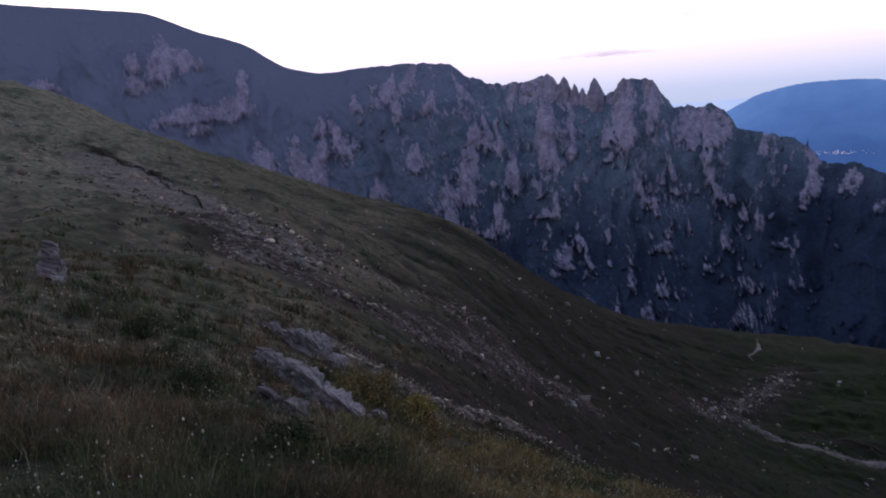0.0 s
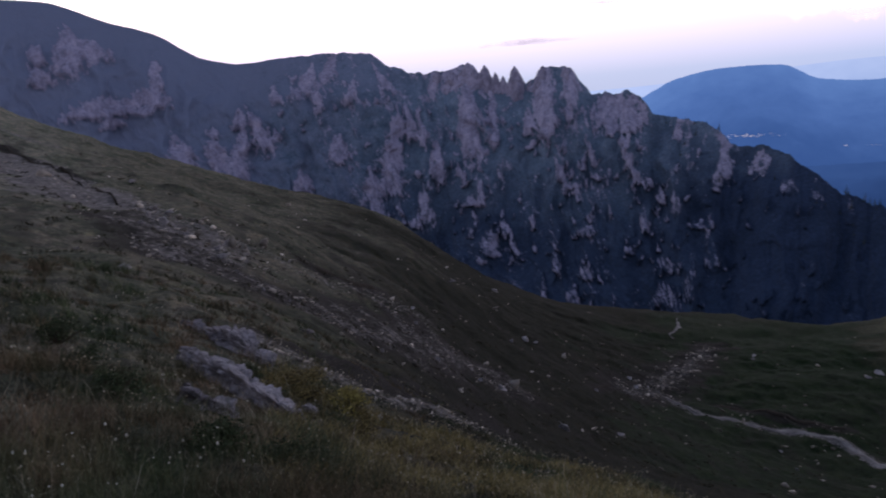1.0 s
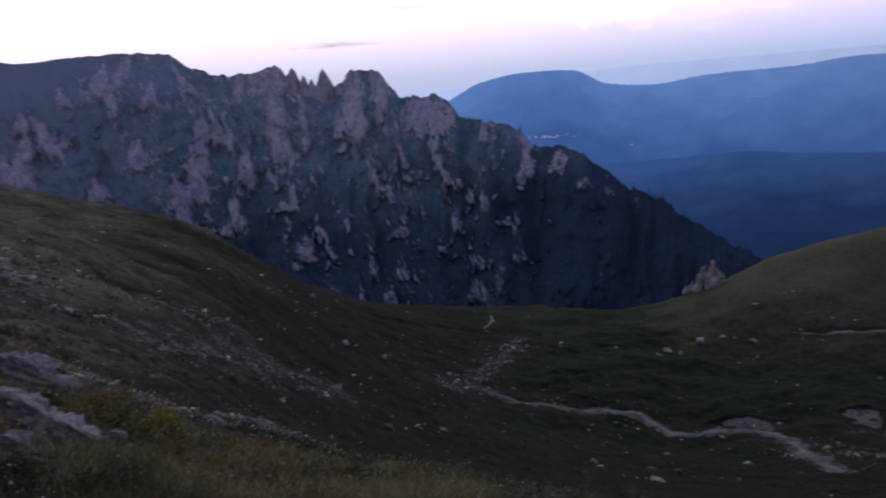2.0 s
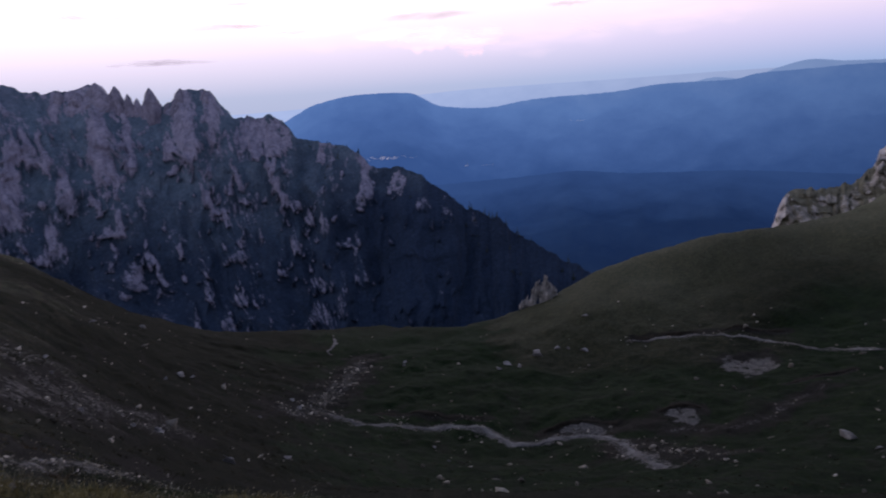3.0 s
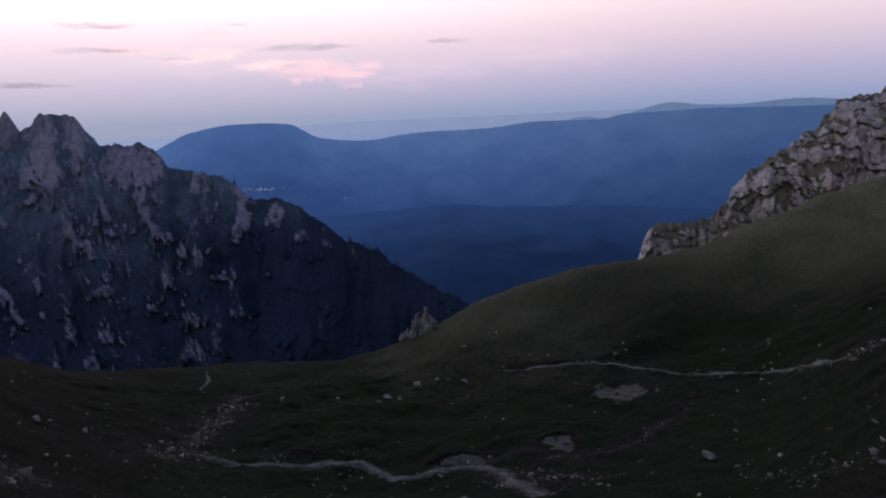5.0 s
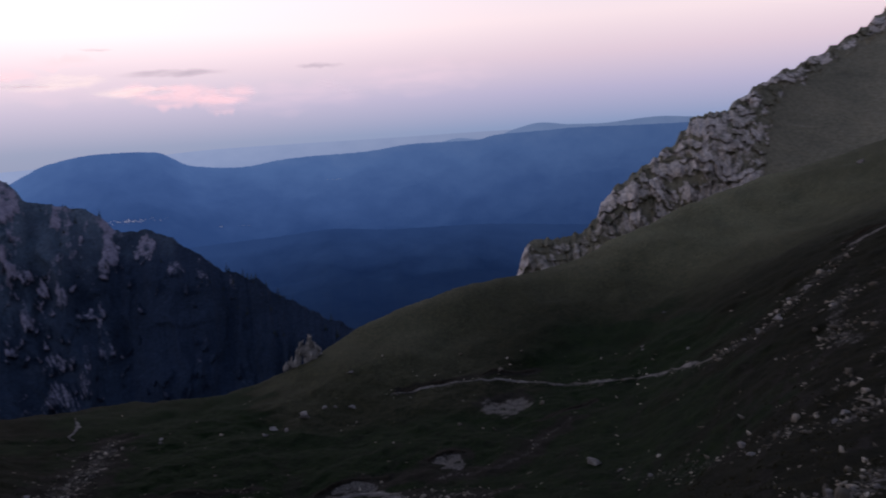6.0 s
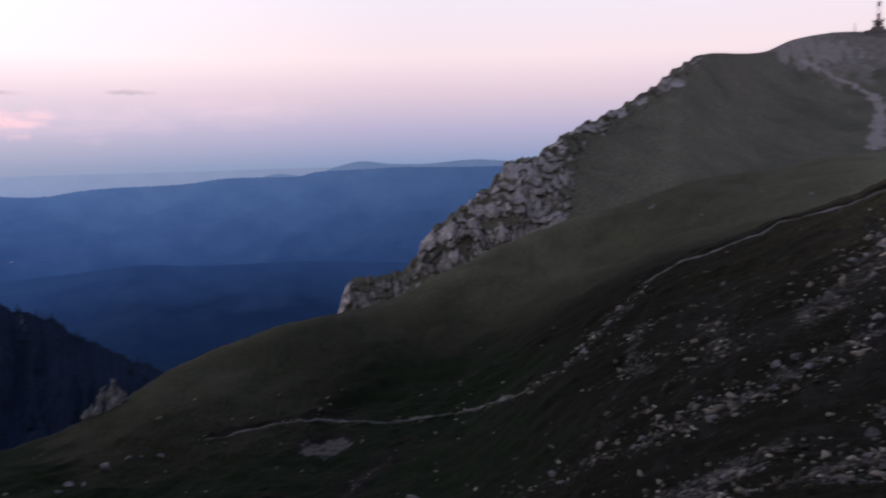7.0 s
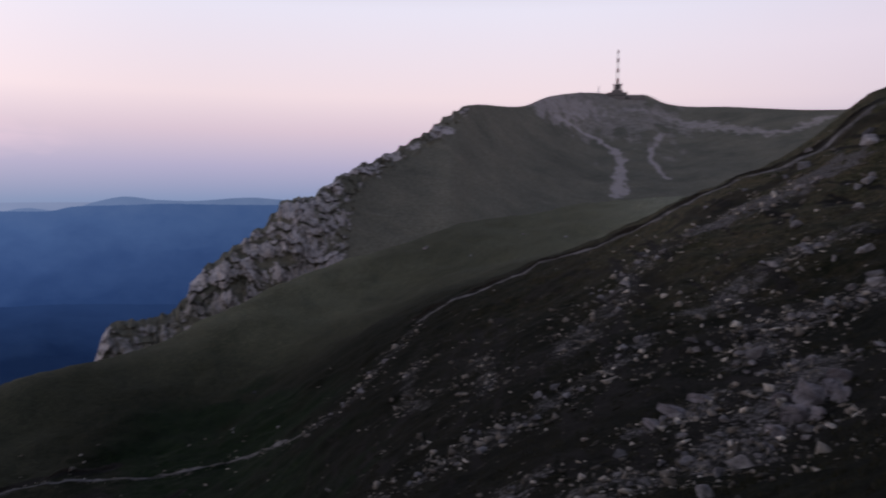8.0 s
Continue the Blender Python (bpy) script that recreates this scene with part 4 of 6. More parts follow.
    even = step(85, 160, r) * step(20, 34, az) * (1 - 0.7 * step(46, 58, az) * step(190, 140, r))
    brown = step(66, 76, az + 4 * wide) * step(14, 24, r) * step(150, 128, r)
    return bare, earth, lush, np.clip(dry, 0, 1.5), even, brown


def summit_scars(X, Y):
    bare = np.zeros_like(X)
    for line, width, amount in ((SCAR_A, 28, 0.64), (SCAR_B, 5.5, 0.95), (SCAR_C, 3.4, 0.8), (SCAR_D, 15, 0.64), (SCAR_E, 19, 0.64), (SCAR_F, 5, 0.55)):
        d, along = away(X, Y, line)
        bare = np.maximum(bare, amount * step(1.6, 0.3, d / width + 1.0 * fbm(X / 45, Y / 9, 5, 215, 0.65)))
    # the worn dome round the station
    dome = np.hypot((X - 1130) / 260, (Y + 30) / 105) + 0.7 * fbm(X / 90, Y / 22, 4, 217)
    return np.maximum(bare, 0.42 * step(1.15, 0.55, dome))


SUMMIT_FOOT = [(50, 290, -190), (53.5, 290, -170), (60, 300, -140), (66, 320, -110), (70, 335, -60), (74, 345, -40), (80, 350, -35), (90, 400, -35), (105, 400, -20), (113, 380, 0)]
make_ground()
make_ridge()
make_summit()
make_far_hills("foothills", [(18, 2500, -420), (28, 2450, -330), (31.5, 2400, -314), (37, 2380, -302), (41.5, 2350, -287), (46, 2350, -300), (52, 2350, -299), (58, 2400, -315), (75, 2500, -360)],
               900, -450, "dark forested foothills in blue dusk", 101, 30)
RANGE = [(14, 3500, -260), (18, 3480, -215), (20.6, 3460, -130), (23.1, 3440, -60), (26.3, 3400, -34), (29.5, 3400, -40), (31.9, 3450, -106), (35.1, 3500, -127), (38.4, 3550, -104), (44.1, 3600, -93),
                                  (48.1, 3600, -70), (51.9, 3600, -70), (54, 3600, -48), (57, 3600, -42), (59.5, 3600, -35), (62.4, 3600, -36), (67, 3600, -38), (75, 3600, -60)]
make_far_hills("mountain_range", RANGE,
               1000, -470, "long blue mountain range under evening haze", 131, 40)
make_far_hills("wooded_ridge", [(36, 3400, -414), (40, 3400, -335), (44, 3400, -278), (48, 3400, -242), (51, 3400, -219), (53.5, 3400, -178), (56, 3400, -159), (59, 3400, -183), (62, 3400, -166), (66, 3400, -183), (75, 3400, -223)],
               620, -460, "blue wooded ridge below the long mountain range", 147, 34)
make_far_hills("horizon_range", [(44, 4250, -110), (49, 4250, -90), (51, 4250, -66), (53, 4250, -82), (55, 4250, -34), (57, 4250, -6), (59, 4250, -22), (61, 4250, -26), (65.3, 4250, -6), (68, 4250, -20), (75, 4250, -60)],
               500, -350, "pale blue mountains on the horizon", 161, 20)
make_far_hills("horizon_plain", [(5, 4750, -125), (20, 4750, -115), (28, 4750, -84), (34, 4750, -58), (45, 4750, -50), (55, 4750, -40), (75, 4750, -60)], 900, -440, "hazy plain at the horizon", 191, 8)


# ---- stones ----
def tri_mesh(name, verts, tris, mat, smooth_shade=False):
    me = bpy.data.meshes.new(name)
    verts, tris = np.asarray(verts, np.float32), np.asarray(tris, np.int32)
    me.vertices.add(len(verts))
    me.vertices.foreach_set("co", verts.ravel())
    me.loops.add(tris.size)
    me.polygons.add(len(tris))
    me.loops.foreach_set("vertex_index", tris.ravel())
    me.polygons.foreach_set("loop_start", np.arange(0, tris.size, 3, dtype=np.int32))
    if smooth_shade:
        me.polygons.foreach_set("use_smooth", np.ones(len(tris), dtype=bool))
    me.update(calc_edges=True)
    me.materials.append(mat)
    return me


def hull_rock(seed, points=18, size=(1, 0.8, 0.55)):
    """Corners and triangles of one angular broken stone, about 1 across, standing on z = 0."""
    rng = random.Random(seed)
    bm = bmesh.new()
    for i in range(points):
        v = Vector((rng.gauss(0, 1), rng.gauss(0, 1), rng.gauss(0, 1))).normalized() * rng.uniform(0.42, 0.52)
        bm.verts.new((v.x * size[0], v.y * size[1], v.z * size[2]))
    bmesh.ops.convex_hull(bm, input=bm.verts)
    bmesh.ops.delete(bm, geom=[v for v in bm.verts if not v.link_faces], context="VERTS")
    bmesh.ops.triangulate(bm, faces=bm.faces)
    bm.verts.index_update()
    vs = np.array([v.co[:] for v in bm.verts])
    fs = np.array([[v.index for v in f.verts] for f in bm.faces])
    bm.free()
    return vs, fs


ROCKS = [hull_rock(300 + i, 7 + i % 4, (1.15, 0.45 + 0.08 * (i % 5), 0.34 + 0.09 * (i % 4))) for i in range(16)]


def boulder_mesh(seed, size, cuts=3, rough=0.07, flat=0.6, mat=None):
    """A weathered limestone boulder: a broken block, its faces cracked and its edges worn."""
    rng = random.Random(seed)
    vs, fs = hull_rock(seed, 9, (1.05, rng.uniform(0.5, 0.85), flat))
    bm = bmesh.new()
    made = [bm.verts.new(v) for v in vs]
    for f in fs:
        bm.faces.new([made[i] for i in f])
    bmesh.ops.recalc_face_normals(bm, faces=bm.faces)
    bmesh.ops.bevel(bm, geom=list(bm.edges), offset=0.03, segments=1, affect="EDGES")
    bmesh.ops.triangulate(bm, faces=bm.faces)
    for i in range(cuts):
        long_edges = [e for e in bm.edges if e.calc_length() > 0.12]
        if long_edges:
            bmesh.ops.subdivide_edges(bm, edges=long_edges, cuts=1)
            bmesh.ops.triangulate(bm, faces=bm.faces)
    for v in bm.verts:
        p = v.co
        k = noise.fractal(p * 3.0 + Vector((seed % 97, 0, 0)), 1.0, 2.0, 4) * rough + noise.noise(p * 11 + Vector((0, seed % 89, 0))) * rough * 0.35
        v.co = p * (1 + k)
    bmesh.ops.scale(bm, verts=bm.verts, vec=(size, size, size))
    me = bpy.data.meshes.new("boulder")
    bm.to_mesh(me)
    bm.free()
    me.materials.append(mat or STONE)
    return me


def place_stones(spots, label, group, seed, flat=0.62, mat=None):
    variants = [boulder_mesh(seed + i, 1.0, 2, 0.06, flat - 0.08 + 0.08 * (i % 3), mat) for i in range(6)]
    rng = random.Random(seed)
    zs = ground_z(np.array([q[0] for q in spots]), np.array([q[1] for q in spots]))
    for i, ((x, y, w), z) in enumerate(zip(spots, zs)):
        ob = new("boulder", variants[i % 6])
        s = w * rng.uniform(0.95, 1.1)
        ob.matrix_world = pose(x, y, z + 0.12 * s, rng.uniform(-18, 18), rng.uniform(-18, 18), rng.uniform(0, 360)) @ Matrix.Diagonal((s, s, s, 1))
        tagged(ob, label, "boulder", group)


def scatter_stones(name, xy, sizes, seed, label, mat=None):
    """Many loose stones, too many to count, as one object."""
    rng = np.random.default_rng(seed)
    z = ground_z(xy[:, 0], xy[:, 1])
    verts, tris, base = [], [], 0
    for (x, y), h, s in zip(xy, z, sizes):
        vs, fs = ROCKS[rng.integers(len(ROCKS))]
        a, b = rng.uniform(0, 6.283), rng.normal(0, 0.45)
        ca, sa, cb, sb = math.cos(a), math.sin(a), math.cos(b), math.sin(b)
        p = vs * s
        px, pz = p[:, 0] * cb - p[:, 2] * sb, p[:, 0] * sb + p[:, 2] * cb
        verts.append(np.stack([x + px * ca - p[:, 1] * sa, y + px * sa + p[:, 1] * ca, h + pz + 0.10 * s], -1))
        tris.append(fs + base)
        base += len(vs)
    ob = new(name, tri_mesh(name, np.concatenate(verts), np.concatenate(tris), mat or LOOSE_STONE))
    return tagged(ob, label, "stones", kind="stuff")


def along_line(rng, line, n, spread):
    pts = np.array(line)
    clumps = rng.uniform(0, len(pts) - 1, max(3, n // 14))
    k = np.clip(np.where(rng.random(n) < 0.35, rng.uniform(0, len(pts) - 1, n), rng.choice(clumps, n) + rng.normal(0, 0.10, n)), 0, len(pts) - 1.001)
    i = np.minimum(k.astype(int), len(pts) - 2)
    f = (k - i)[:, None]
    return pts[i] * (1 - f) + pts[i + 1] * f + rng.normal(0, spread, (n, 2))


def loose_material(name, gain):
    m, nt, b = material(name, 0.9, 0.15)
    fine = noise_tex(nt, coords(nt), 6.0, 5, 0.65)
    geo = nt.nodes.new("ShaderNodeNewGeometry")
    c = ramp_of(nt, geo.outputs["Random Per Island"], [(0.0, (0.045, 0.042, 0.038)), (0.5, (0.115, 0.106, 0.098)), (0.85, (0.22, 0.205, 0.19)), (1.0, (0.46, 0.43, 0.40))])
    c = mixed(nt, 1.0, c, (1.06 * gain, gain, 0.92 * gain), "MULTIPLY")
    c = mixed(nt, 0.8, c, ramp_of(nt, fine, [(0.3, (0.5, 0.5, 0.5)), (0.7, (1.3, 1.3, 1.3))]), "MULTIPLY")
    nt.links.new(c, b.inputs["Base Color"])
    bump(nt, b, fine, 0.05)
    return m


LOOSE_STONE, CHALKY_STONE = loose_material("loose_limestone", 1.75), loose_material("chalky_stones", 1.7)
VALLEY_STONES = [(10.3, 42.0, 0.83), (17.4, 53.3, 0.92), (69.3, 39.9, 2.02), (7.4, 45.6, 0.96), (17.2, 87.5, 1.32), (14.3, 80.4, 0.79), (22.7, 77.2, 0.60), (32.6, 95.1, 0.89), (32.1, 91.0, 1.00), (35.1, 94.4, 0.90), (23.2, 92.1, 0.56), (43.1, 75.8, 0.58), (40.1, 67.5, 0.52), (69.3, 98.5, 1.25), (72.3, 100.2, 1.47), (73.0, 98.3, 1.45), (79.4, 101.1, 1.72), (83.0, 100.3, 1.16), (84.5, 99.0, 0.97), (86.0, 96.3, 1.53), (123.0, 60.3, 0.81), (5.0, 38.2, 0.40), (64.7, 34.2, 0.54), (58.3, 110.5, 0.83), (78.3, 99.7, 2.0), (93.2, 104.3, 1.28), (229.3, 49.2, 2.5), (225.0, 7.2, 2.0), (215.1, 33.2, 1.3), (236.0, 20.2, 1.1), (115.8, 48.9, 0.67), (91.5, 21.9, 0.8)]
MEADOW_STONES = [(-1.6, 17.0, 0.35), (-5.7, 18.1, 0.28), (-0.1, 8.7, 0.13), (7.1, 45.0, 0.74), (9.7, 92.2, 1.10), (19.4, 121.1, 1.27), (18.9, 89.6, 0.68), (-15.0, 32.8, 0.32), (-16.1, 56.3, 0.69), (-8.5, 33.5, 0.41), (-9.0, 33.9, 0.36), (-6.1, 33.7, 0.30), (2.4, 51.8, 0.54), (57.2, 108.7, 0.91), (-10.2, 21.9, 0.18)]
GULLY_STONES = [(-9.0, 33.0, 0.60), (-9.6, 36.7, 0.61), (-8.1, 31.8, 0.63), (-8.3, 29.4, 0.39), (-9.0, 36.5, 0.48), (-5.6, 28.8, 0.52), (-6.1, 33.4, 0.54), (-5.1, 26.7, 0.48), (-5.2, 25.8, 0.34), (-5.6, 18.0, 0.30), (-37.7, 71.8, 0.78), (-10.2, 21.7, 0.27), (-14.7, 32.1, 0.40), (-7.8, 21.4, 0.18), (-5.1, 11.9, 0.12), (-12.3, 24.3, 0.22), (-7.1, 30.9, 0.36), (-5.6, 25.1, 0.29), (-16.1, 56.3, 0.75), (-4.3, 24.6, 0.28), (-3.4, 23.8, 0.27), (-2.7, 24.0, 0.23), (2.6, 34.5, 0.39), (5.0, 41.2, 0.47), (6.9, 43.4, 0.56), (2.0, 40.0, 0.39), (0.0, 24.4, 0.23), (-0.4, 7.5, 0.06), (-0.1, 8.6, 0.10)]
SLOPE_STONES = [(53.6, -17.8, 1.34), (46.1, -12.1, 0.78), (48.1, -6.0, 0.94), (47.0, -7.0, 0.70), (102.5, -25.6, 2.51), (51.1, -10.5, 0.54), (141.0, 64.5, 1.04), (120.7, 59.2, 0.90), (30.3, -8.5, 0.51), (28.6, -8.3, 0.44), (36.2, -9.0, 1.00), (94.7, -5.9, 1.83), (47.0, -13.2, 1.30), (20.6, -3.2, 0.40), (22.9, -2.8, 0.51), (25.6, -1.1, 0.65), (23.1, -6.1, 0.71), (25.9, -6.3, 0.79), (26.5, -7.1, 0.90), (40.4, -7.8, 0.79), (28.7, -5.6, 0.56), (26.6, -5.8, 0.44), (21.7, -1.8, 0.23), (70.3, 0.6, 0.83), (61.9, 5.6, 0.55), (101.6, -32.4, 2.06), (79.6, -19.0, 1.21), (102.9, -18.8, 0.93)]
place_stones([(x, y, 1.2 * w) for x, y, w in VALLEY_STONES], "pale limestone boulder lying in the valley grass", "boulders in the valley", 1000, 0.62, PALE_STONE)
place_stones(MEADOW_STONES, "pale limestone boulder on the steep meadow", "boulders on the meadow", 1100, 0.62, PALE_STONE)
place_stones(GULLY_STONES, "pale broken limestone rock beside the scree gully", "rocks beside the gully", 1150, 0.7, PALE_STONE)
SLOPE_ROCKS = [(75.2, -18.4, 1.9), (48.4, -16.2, 1.25), (98.9, -31.8, 2.8), (88.7, -28.7, 2.0), (87.6, -27.2, 1.6), (90.2, -29.6, 1.5), (77.8, -24.3, 1.6), (60.9, -17.5, 1.0), (60.1, -19.3, 1.8), (102.3, -23.4, 1.6), (104.7, -14.5, 0.9), (45.4, -6.1, 0.8), (45.3, -7.1, 0.8), (39.2, -8.0, 1.3), (28.5, -8.6, 0.6),
               (22.6, -2.8, 0.6), (19.4, -3.2, 0.55), (20.6, -3.8, 1.0), (15.9, -2.3, 0.7), (47.5, 2.0, 0.9), (109.9, -27.8, 1.5)]
place_stones(SLOPE_ROCKS, "pale limestone boulder standing out of the stony slope", "boulders on the slope", 1250, 0.7, PALE_STONE)
place_stones(SLOPE_STONES, "rough grey boulder half sunk in the stony slope", "boulders on the slope", 1200, 0.7)


def more_stones():
    rng = np.random.default_rng(95)
    p = np.concatenate([along_line(rng, line, n, spread) for line, n, spread in ((STREAK_D, 18, 1.2), (STREAK_E, 16, 2.0), (STREAK_F, 10, 0.6), (STREAK_G, 44, 1.2), (STREAK_H, 12, 2.2), (STREAK_I, 14, 1.6), (STREAK_L, 12, 1.2), (STREAK_K, 12, 2.0), (STREAK_J, 12, 0.8), (STREAK_M, 18, 0.7), (STREAK_A, 8, 1.2))])
    r = np.hypot(p[:, 0], p[:, 1])
    place_stones([(x, y, w) for (x, y), w in zip(p, rng.uniform(0.008, 0.02, len(p)) * np.clip(r, 20, 70))], "rough grey limestone block among the rubble", "blocks among the rubble", 1300, 0.62, PALE_STONE)


more_stones()


def scatter_all():
    rng = np.random.default_rng(77)
    xy, size = [], []
    for line, n, spread, s in ((STREAK_A, 150, 1.8, 0.62), (STREAK_B, 90, 1.6, 0.6), (STREAK_C, 100, 1.6, 0.5), (STREAK_D, 360, 2.0, 0.28), (STREAK_E, 240, 3.4, 0.42), (STREAK_F, 200, 0.9, 0.2),
                               (STREAK_G, 560, 1.7, 0.24), (STREAK_H, 190, 3.0, 0.5), (STREAK_I, 240, 3.0, 0.35), (STREAK_J, 180, 1.3, 0.28), (STREAK_K, 240, 3.4, 0.4), (STREAK_L, 180, 2.4, 0.32), (STREAK_M, 260, 1.1, 0.2)):
        xy.append(along_line(rng, line, n, spread))
        size.append(np.clip(rng.lognormal(-0.5, 0.65, n), 0.25, 2.6) * s * 1.2)
    a, r = np.radians(rng.uniform(73, 113, 2600)), np.exp(rng.uniform(np.log(17), np.log(125), 2600))
    p = np.stack([r * np.sin(a), r * np.cos(a)], -1)
    keep = fbm(p[:, 0] / 7, p[:, 1] / 7, 3, 209) > rng.uniform(-0.4, 0.5, 2600)
    xy.append(p[keep])
    size.append((np.clip(rng.lognormal(-0.75, 0.7, 2600), 0.25, 2.2) * np.clip(r / 110, 0.18, 0.65))[keep])
    scatter_stones("loose_stones", np.concatenate(xy), np.concatenate(size), 5, "loose grey limestone rubble on the steep slope")
    xy, size = [], []
    for line, n, spread, s in ((SCREE_UPPER, 620, 1.9, 0.14), (SCREE_MID, 220, 1.7, 0.18), (SCREE_LOW, 700, 0.34, 0.075), (SCREE_ROCKS, 220, 1.3, 0.26), (BANK_LEFT, 60, 1.4, 0.2)):
        xy.append(along_line(rng, line, n, spread))
        size.append(np.clip(rng.lognormal(-0.5, 0.6, n), 0.3, 2.6) * s * 1.25)
    a, r = np.radians(rng.uniform(-32, 22, 620)), np.exp(rng.uniform(np.log(16), np.log(120), 620))
    xy.append(np.stack([r * np.sin(a), r * np.cos(a)], -1))
    size.append(rng.lognormal(-0.4, 0.55, 620) * r * 0.0045)
    scatter_stones("scree_stones", np.concatenate(xy), np.concatenate(size), 6, "grey scree stones in the gully of the meadow")
    xy, size = [along_line(rng, STREAM_BED, 420, 1.5), along_line(rng, TRAIL_VALLEY, 120, 2.2), along_line(rng, TRAIL_HILL, 150, 1.2), along_line(rng, DARK_C, 160, 2.6)], []
    size += [np.clip(rng.lognormal(-0.7, 0.55, len(q)), 0.3, 2.5) * 0.66 for q in xy]
    a, r = np.radians(rng.uniform(2, 72, 420)), rng.uniform(42, 150, 420)
    xy.append(np.stack([r * np.sin(a), r * np.cos(a)], -1))
    size.append(np.clip(rng.lognormal(-0.7, 0.5, 420), 0.2, 2.0) * 0.8)
    scatter_stones("valley_stones", np.concatenate(xy), np.concatenate(size), 7, "small pale stones strewn over the valley floor", CHALKY_STONE)


scatter_all()


# ---- the limestone outcrops near the camera ----
def layered_block(bm, m, lx, ly, lz, seed):
    """A block of bedded limestone: split along its beds and cracks into pieces that stand out unevenly."""
    k = Vector((seed * 1.7, seed * 0.31, 0))
    fine = max(0.018, lx / 90)
    counts = [max(6, int(d / fine)) for d in (lx, ly, lz)]
    one = bmesh.new()
    for ax in range(3):
        u, v = (ax + 1) % 3, (ax + 2) % 3
        for side in (-0.5, 0.5):
            rows = []
            for i in range(counts[u] + 1):
                row = []
                for j in range(counts[v] + 1):
                    p = [0, 0, 0]
                    p[ax], p[u], p[v] = side, i / counts[u] - 0.5, j / counts[v] - 0.5
                    row.append(one.verts.new(p))
                rows.append(row)
            for i in range(counts[u]):
                for j in range(counts[v]):
                    q = (rows[i][j], rows[i + 1][j], rows[i + 1][j + 1], rows[i][j + 1])
                    one.faces.new(q if side > 0 else q[::-1])
    bmesh.ops.remove_doubles(one, verts=one.verts, dist=1e-5)
    for vert in one.verts:
        p = vert.co
        ends = 1 - 0.55 * abs(2 * p.x + 0.25 * noise.noise(k)) ** 2.6
        q = Vector((p.x * lx, p.y * ly * ends, (p.z + 0.5) * lz * (0.35 + 0.65 * ends) - 0.5 * lz))
        out = Vector((p.x * 0.5, p.y * 2, p.z * 2)).normalized()
        bent = q + noise.noise_vector(q * 2.5 + k) * 0.05
        d, cells = noise.voronoi(Vector((bent.x * 1.5, bent.y * 6.0, bent.z * 14.0)) + k)
        gap = d[1] - d[0]
        d2, cells2 = noise.voronoi(Vector((bent.x * 9.0, bent.y * 11.0, bent.z * 26.0)) + k)
        push = 0.045 * (noise.cell(cells[0] * 7.3) - 0.5) - 0.05 * max(0.0, 1 - gap / 0.10) + 0.022 * (noise.cell(cells2[0] * 5.1) - 0.5) - 0.008 * max(0.0, 1 - (d2[1] - d2[0]) / 0.12)
        push += 0.035 * noise.noise(q * 1.6 + k) + 0.006 * noise.noise(q * 14 + k)
        vert.co = m @ (q + out * push * min(1.0, 2.6 * lz + 0.2))
    scrap = bpy.data.meshes.new("layer")
    one.to_mesh(scrap)
    one.free()
    bm.from_mesh(scrap)
    bpy.data.meshes.remove(scrap)


def outcrop(label, blocks):
    """blocks: place, heading, tilt and size of each block of the outcrop."""
    x, y = blocks[0][0], blocks[0][1]
    base = new("rock_outcrop")
    base.matrix_world = pose(x, y, float(ground_z(x, y)))
    tagged(base, label, "rock")
    for i, (bx, by, up, rz, rx, ry, lx, ly, lz) in enumerate(blocks):
        bm = bmesh.new()
        layered_block(bm, pose(bx - x, by - y, float(ground_z(bx, by)) - float(ground_z(x, y)) + up, rx, ry, rz), lx, ly, lz, 11 + i * 7 + int(abs(x) * 10))
        bmesh.ops.recalc_face_normals(bm, faces=bm.faces)
        part("block", bm, CRAG_STONE, base)


outcrop("long tilted slab of pale bedded limestone in the grass",
        [(-1.52, 7.72, 0.08, -55, -18, 4, 2.6, 0.31, 0.31), (-1.46, 7.62, -0.04, -56, -12, 5, 2.2, 0.30, 0.34), (-0.78, 7.18, 0.02, -20, -8, 6, 0.24, 0.18, 0.22)])
outcrop("row of pale limestone blocks rising from the meadow",
        [(-1.95, 10.55, 0.12, -50, -16, 8, 0.72, 0.38, 0.38), (-1.66, 10.2, 0.04, -40, -12, 8, 0.50, 0.34, 0.30), (-2.3, 10.95, 0.05, -55, -14, 4, 0.56, 0.32, 0.26), (-2.78, 11.6, 0.08, -50, -10, 4, 0.50, 0.32, 0.30), (-2.55, 11.3, 0.03, -40, -8, 0, 0.28, 0.2, 0.16)])
outcrop("low weathered limestone block overgrown with grass",
        [(-1.50, 5.95, 0.05, -40, -12, 0, 0.30, 0.18, 0.22), (-1.28, 5.78, 0.03, -36, -10, 6, 0.32, 0.18, 0.20), (-1.60, 6.05, 0.07, -10, -8, 24, 0.10, 0.11, 0.30), (-1.40, 5.84, 0.04, 20, -6, 4, 0.20, 0.15, 0.18)])
outcrop("stacked grey limestone ledges on the meadow",
        [(-5.45, 10.6, 0.06, -35, -8, 10, 0.44, 0.34, 0.14), (-5.42, 10.62, 0.19, -20, -10, 12, 0.40, 0.30, 0.12), (-5.47, 10.65, 0.31, -45, -12, 8, 0.36, 0.28, 0.12), (-5.25, 10.3, 0.04, -50, -6, 8, 0.30, 0.2, 0.14), (-5.44, 10.66, 0.41, -10, -8, 14, 0.24, 0.2, 0.1)])
